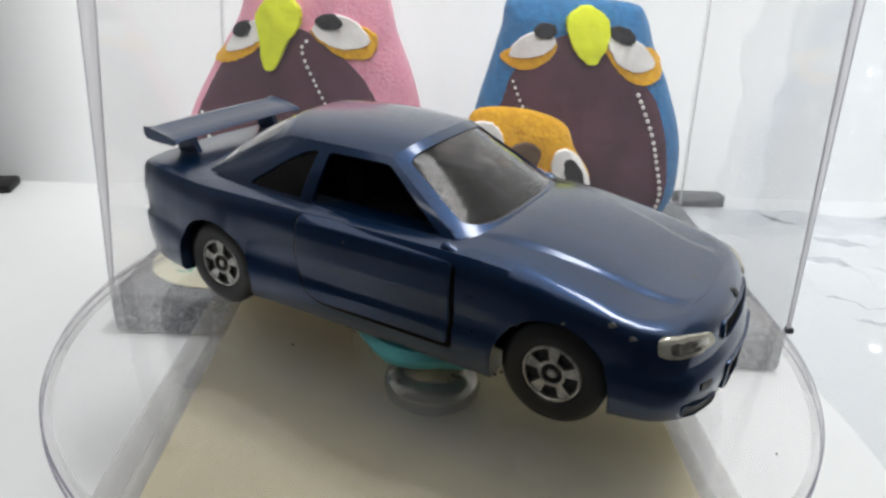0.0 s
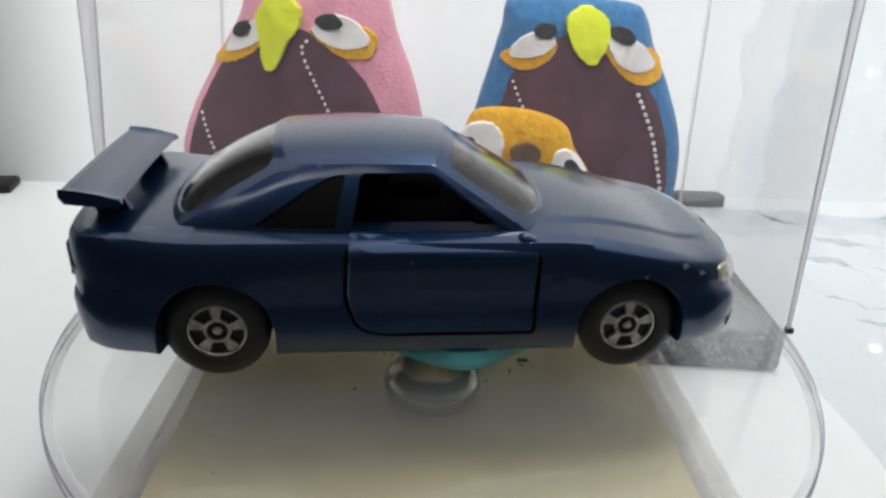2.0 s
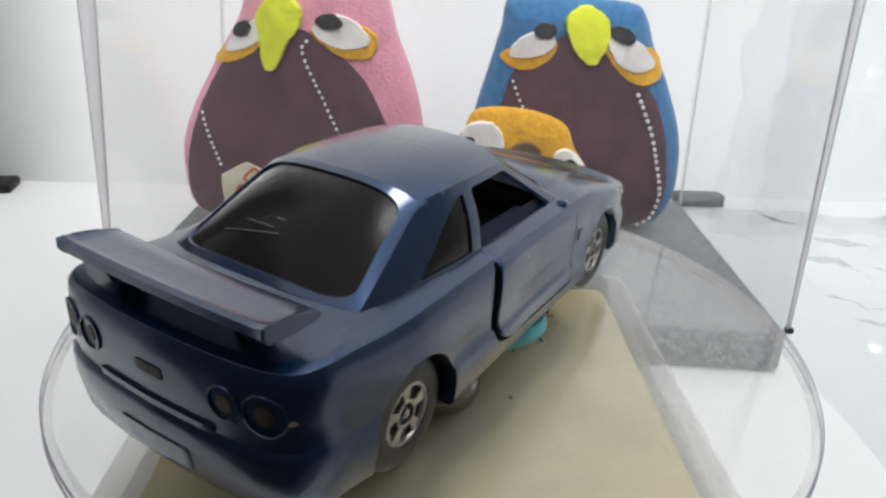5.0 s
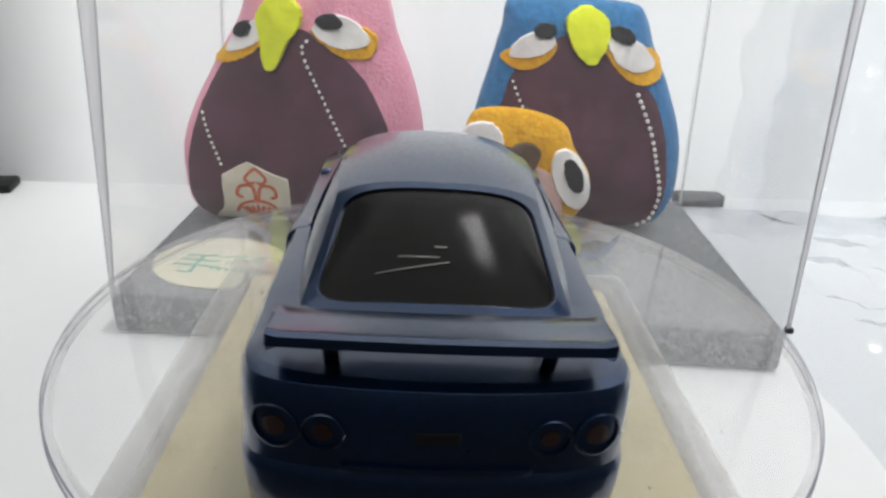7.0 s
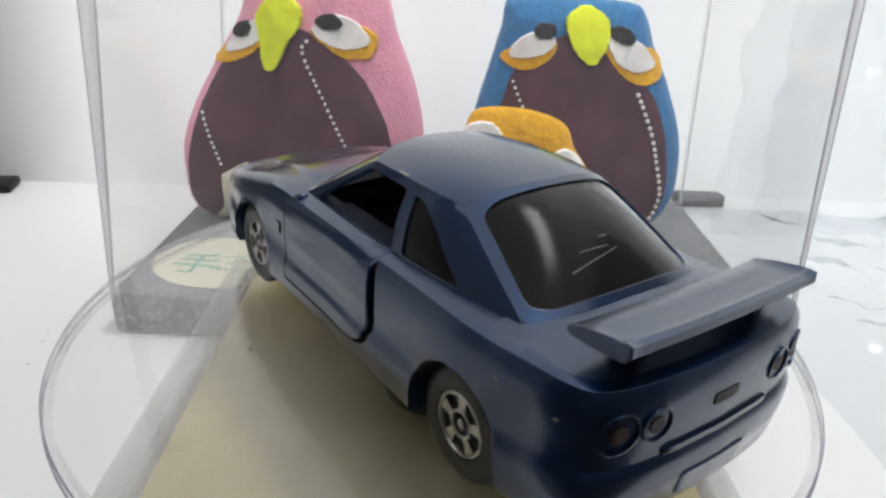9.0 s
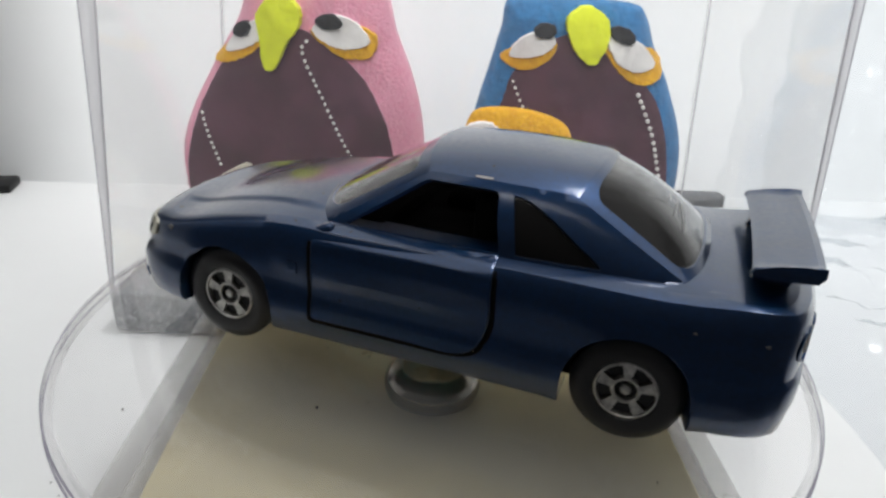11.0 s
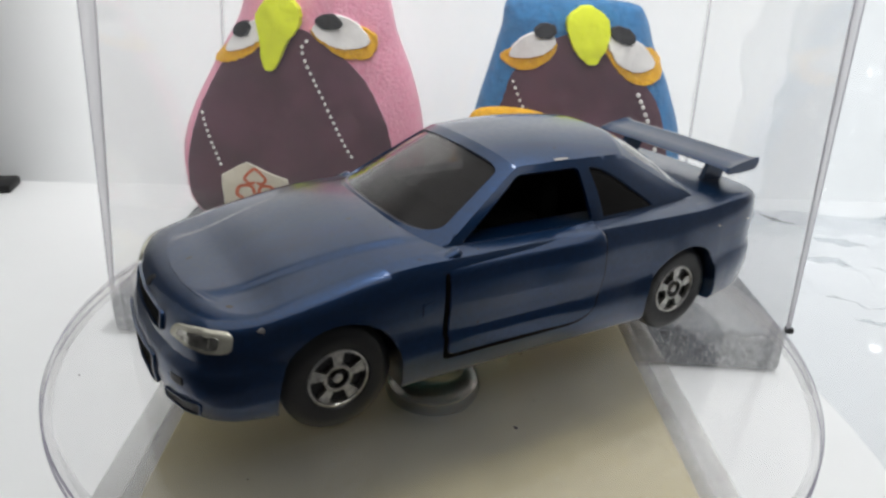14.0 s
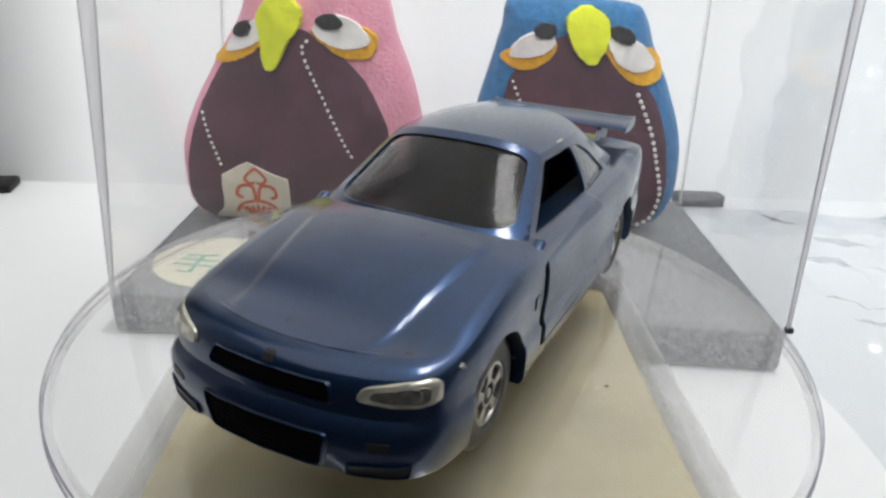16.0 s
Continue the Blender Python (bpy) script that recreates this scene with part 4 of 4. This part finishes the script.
def build_owls():
    foot = -21.5
    p = Puff([(-54, foot), (-60.5, -18.5), (-62.2, -11), (-62, -3.5), (-59.2, 5), (-53, 16.6), (-47.2, 26.5), (-45.0, 34), (-41, 41), (-30, 43), (-19, 41), (-14.6, 33), (-12.3, 24.8), (-8.9, 16.6), (-6.4, 8), (-5.2, -1), (-5.6, -11), (-8.5, -18.5), (-15, foot), (-34, foot)], 0, 7.0)
    owl = thing("owl_ornament", "pink felt owl ornament with plum cloth belly", "felt owl", "felt owls in the case")
    owl.matrix_basis = pose(0, 0.0815, 0)
    part("body", p.body(), M_PINK, owl)
    part("belly", p.patch([(-54, -20.6), (-59.6, -17), (-60.6, -9), (-58.2, 0.8), (-55, 8.8), (-50, 17), (-43.5, 23), (-33, 25), (-25, 20.8), (-18.7, 14.8), (-14.7, 7.4), (-12.3, -0.5), (-11.4, -11), (-15, -20.2), (-34, -20.9)], 0.35), M_PLUM, owl, "dark plum cloth belly")
    eye(owl, p, [(-53.0, 17.0), (-48.5, 21.2), (-41.0, 24.0), (-41.2, 20.9), (-47.0, 17.4)], [(-49.4, 19.3), (-46.8, 23.5), (-41.4, 26.4), (-40.8, 22.8), (-44.6, 20.3)], ellipse(-45.3, 24.1, 2.4, 1.5, 22))
    eye(owl, p, [(-30.2, 25.0), (-25.0, 20.4), (-21.5, 19.3), (-17.2, 20.2), (-16.4, 24.4), (-22, 26.5)], [(-29.8, 25.2), (-26.6, 28.0), (-22.2, 27.8), (-18.4, 24.8), (-18.0, 22.6), (-22.3, 21.5), (-26.8, 22.4)], ellipse(-26.2, 26.8, 2.9, 1.6, -3))
    part("beak", p.patch([(-37.0, 32.4), (-32.6, 29.6), (-32.3, 26.0), (-35.2, 21.6), (-37.8, 16.6), (-40.2, 16.8), (-41.0, 23.0), (-41.6, 27.6)], 2.6), M_YELLOW, owl, "lime yellow felt beak")
    part("stitching", p.stitches([(-55.9, 6.8), (-53.7, 0.4), (-51.3, -6.6)], 1.35), M_THREAD, owl)
    part("stitching", p.stitches([(-29.7, 23.4), (-32.0, 20.6), (-28.0, 11.1), (-23.5, 1.6), (-21.1, -2.5)], 1.45), M_THREAD, owl)
    patch = part("cloth_patch", p.patch([(-54.7, -20.6), (-51.8, -17.1), (-51.6, -8.5), (-45.5, -4.9), (-36.2, -8.8), (-35.8, -17.2), (-40, -20.6)], 0.7, False), M_PATCH, owl, "ivory cloth patch with terracotta scroll print")
    bm = bmesh.new()
    x0, z0 = -43.6, -12.5
    for s in (1, -1):
        p.ribbon(bm, [(x0 + s * 0.3, z0 - 2.0), (x0 + s * 1.0, z0 + 1.4), (x0 + s * 3.6, z0 + 1.6), (x0 + s * 4.6, z0 - 0.6), (x0 + s * 3.2, z0 - 1.4)], 0.8, 0.95)
        p.ribbon(bm, [(x0, z0 + 6.2), (x0 + s * 2.4, z0 + 3.8), (x0 + s * 1.4, z0 + 2.3), (x0 + s * 0.2, z0 + 2.6)], 0.7, 0.95)
    for k in range(-3, 4):
        p.ribbon(bm, [(x0 + k * 0.45, z0 - 6.4), (x0 + k * 1.1, z0 - 4.4), (x0 + k * 1.5, z0 - 3.2 - abs(k) * 0.35)], 0.75, 0.95)
    p.ribbon(bm, [(x0 - 5.2, z0 - 5.6), (x0 - 3.6, z0 - 3.2), (x0, z0 - 2.2), (x0 + 3.6, z0 - 3.2), (x0 + 5.2, z0 - 5.6)], 0.8, 0.98)
    part("print", bm, M_PRINT, patch)

    p = Puff([(20, foot), (44, foot), (53.5, -20.2), (57.4, -15.5), (58.6, -9), (57.2, 2.7), (52.3, 14.7), (47.4, 23.5), (44.4, 30.4), (40.6, 33.2), (27, 33.6), (13.0, 33.0), (11.0, 26.3), (8.9, 17.3), (6.6, 7.8), (5.6, -3), (7.2, -14.5), (12, -20.4)], 0, 7.0)
    owl = thing("owl_ornament", "blue felt owl ornament with plum cloth belly", "felt owl", "felt owls in the case")
    owl.matrix_basis = pose(0, 0.0915, 0)
    part("body", p.body(), M_BLUEF, owl)
    part("belly", p.patch([(22, -20.8), (44, -20.8), (51.6, -19.6), (54.4, -14.6), (54.2, -4.6), (50.4, 8.6), (44.4, 16.8), (36.2, 24.4), (29.4, 26.6), (21.9, 24.4), (15.3, 18.3), (12.4, 10.5), (10.6, -0.8), (12.0, -14), (16, -19.6)], 0.35), M_PLUM, owl, "dark plum cloth belly")
    eye(owl, p, [(11.2, 19.8), (14.2, 22.6), (22.8, 24.4), (22.4, 20.6), (16.4, 17.6)], [(13.2, 20.6), (15.2, 24.6), (20.4, 26.8), (23.2, 24.6), (21.6, 22.2), (17.6, 20.6)], ellipse(20.6, 26.6, 2.5, 1.7, 12))
    eye(owl, p, [(34.2, 24.8), (37.6, 19.2), (43.4, 15.8), (49.0, 17.6), (48.2, 22.6), (42, 24.6)], [(34.8, 25.2), (38.4, 26.8), (43.6, 24.4), (47.0, 20.4), (42.6, 18.7), (37.6, 20.6)], ellipse(38.2, 26.6, 3.0, 1.7, -18))
    part("beak", p.patch([(29.6, 32.4), (34.4, 30.0), (35.0, 25.0), (32.2, 20.0), (28.6, 21.6), (25.6, 26.4), (25.4, 29.8)], 2.6), M_YELLOW, owl, "lime yellow felt beak")
    part("stitching", p.stitches([(13.9, 16.3), (15.6, 12.4), (17.6, 8.5)], 1.5), M_THREAD, owl)
    part("stitching", p.stitches([(42.6, 15.4), (47.6, 6.3), (51.6, -4.7), (53.2, -11.2), (52.4, -17.1), (49.5, -19.8)], 1.75, size=0.5), M_THREAD, owl)

    p = Puff([(3.6, 4.0), (6.5, 9.6), (17.3, 10.2), (26.4, 7.4), (29.6, 1.6), (33.6, -4), (33.9, -10.5), (31.2, -15.5), (26, foot + 0.6), (17, foot), (7, foot + 0.6), (2, -14), (1.0, -4)], 0, 3.5)
    owl = thing("owl_ornament", "small orange felt owl ornament with large white eyes", "felt owl", "felt owls in the case")
    owl.matrix_basis = pose(0, 0.0785, 0)
    part("body", p.body(), M_ORANGE, owl)
    part("belly", p.patch([(11, -4), (18, -2), (24, -3.5), (27.5, -9), (27, -16), (22, -20), (12, -20), (8, -14)], 0.4), M_PALEPINK, owl, "pale pink felt belly")
    for ring, pupil in ((ellipse(29.2, -4.9, 4.0, 7.8, 28), ellipse(29.6, -3.8, 2.0, 4.3, 26)), (ellipse(7.4, 1.4, 5.2, 6.2, -30), ellipse(4.6, 1.0, 2.2, 2.8, -25))):
        part("eye_white", p.patch(ring, 1.2), M_EYEW, owl)
        part("pupil", p.patch(pupil, 1.8), M_PUPIL, owl)
    part("beak", p.patch([(14.4, 0.6), (16.6, 3.2), (19.6, 3.0), (21.4, 0.4), (18.2, -5.4)], 1.6), M_BEAKB, owl, "brown felt beak")


def eye(owl, p, lid, white, pupil):
    part("eyelid", p.patch(lid, 0.9), M_ORANGE, owl, "orange felt eye rim")
    part("eye_white", p.patch(white, 1.5), M_EYEW, owl)
    part("pupil", p.patch(pupil, 2.1), M_PUPIL, owl)


# ---- build ----
build_setting()
turntable, disc = build_turntable()
putty = build_putty()
build_case()
build_owls()
car = build_car()


def motions():
    times = [k * 0.5 for k in range(33)]
    axle = pose(0.00022, -0.00021, 0, 0.27, -0.60, 0)      # the spindle leans a little
    walk(disc, [(t, axle @ pose(0, 0, 0, 0, 0, turn(t))) for t in times])
    walk(putty, [(t, axle @ pose(0, 0, 0, 0, 0, turn(t) - 26.8)) for t in times])
    seat = pose(-0.00140, 0.00248, 0.00005) @ pose(0, 0, 0, 0, 0, -26.81) @ pose(0, 0, 0, 0, -0.4, 0) @ pose(0, 0, 0, 0.64, 0, 0)
    walk(car, [(t, axle @ pose(0, 0, 0, 0, 0, turn(t)) @ seat) for t in times])


motions()
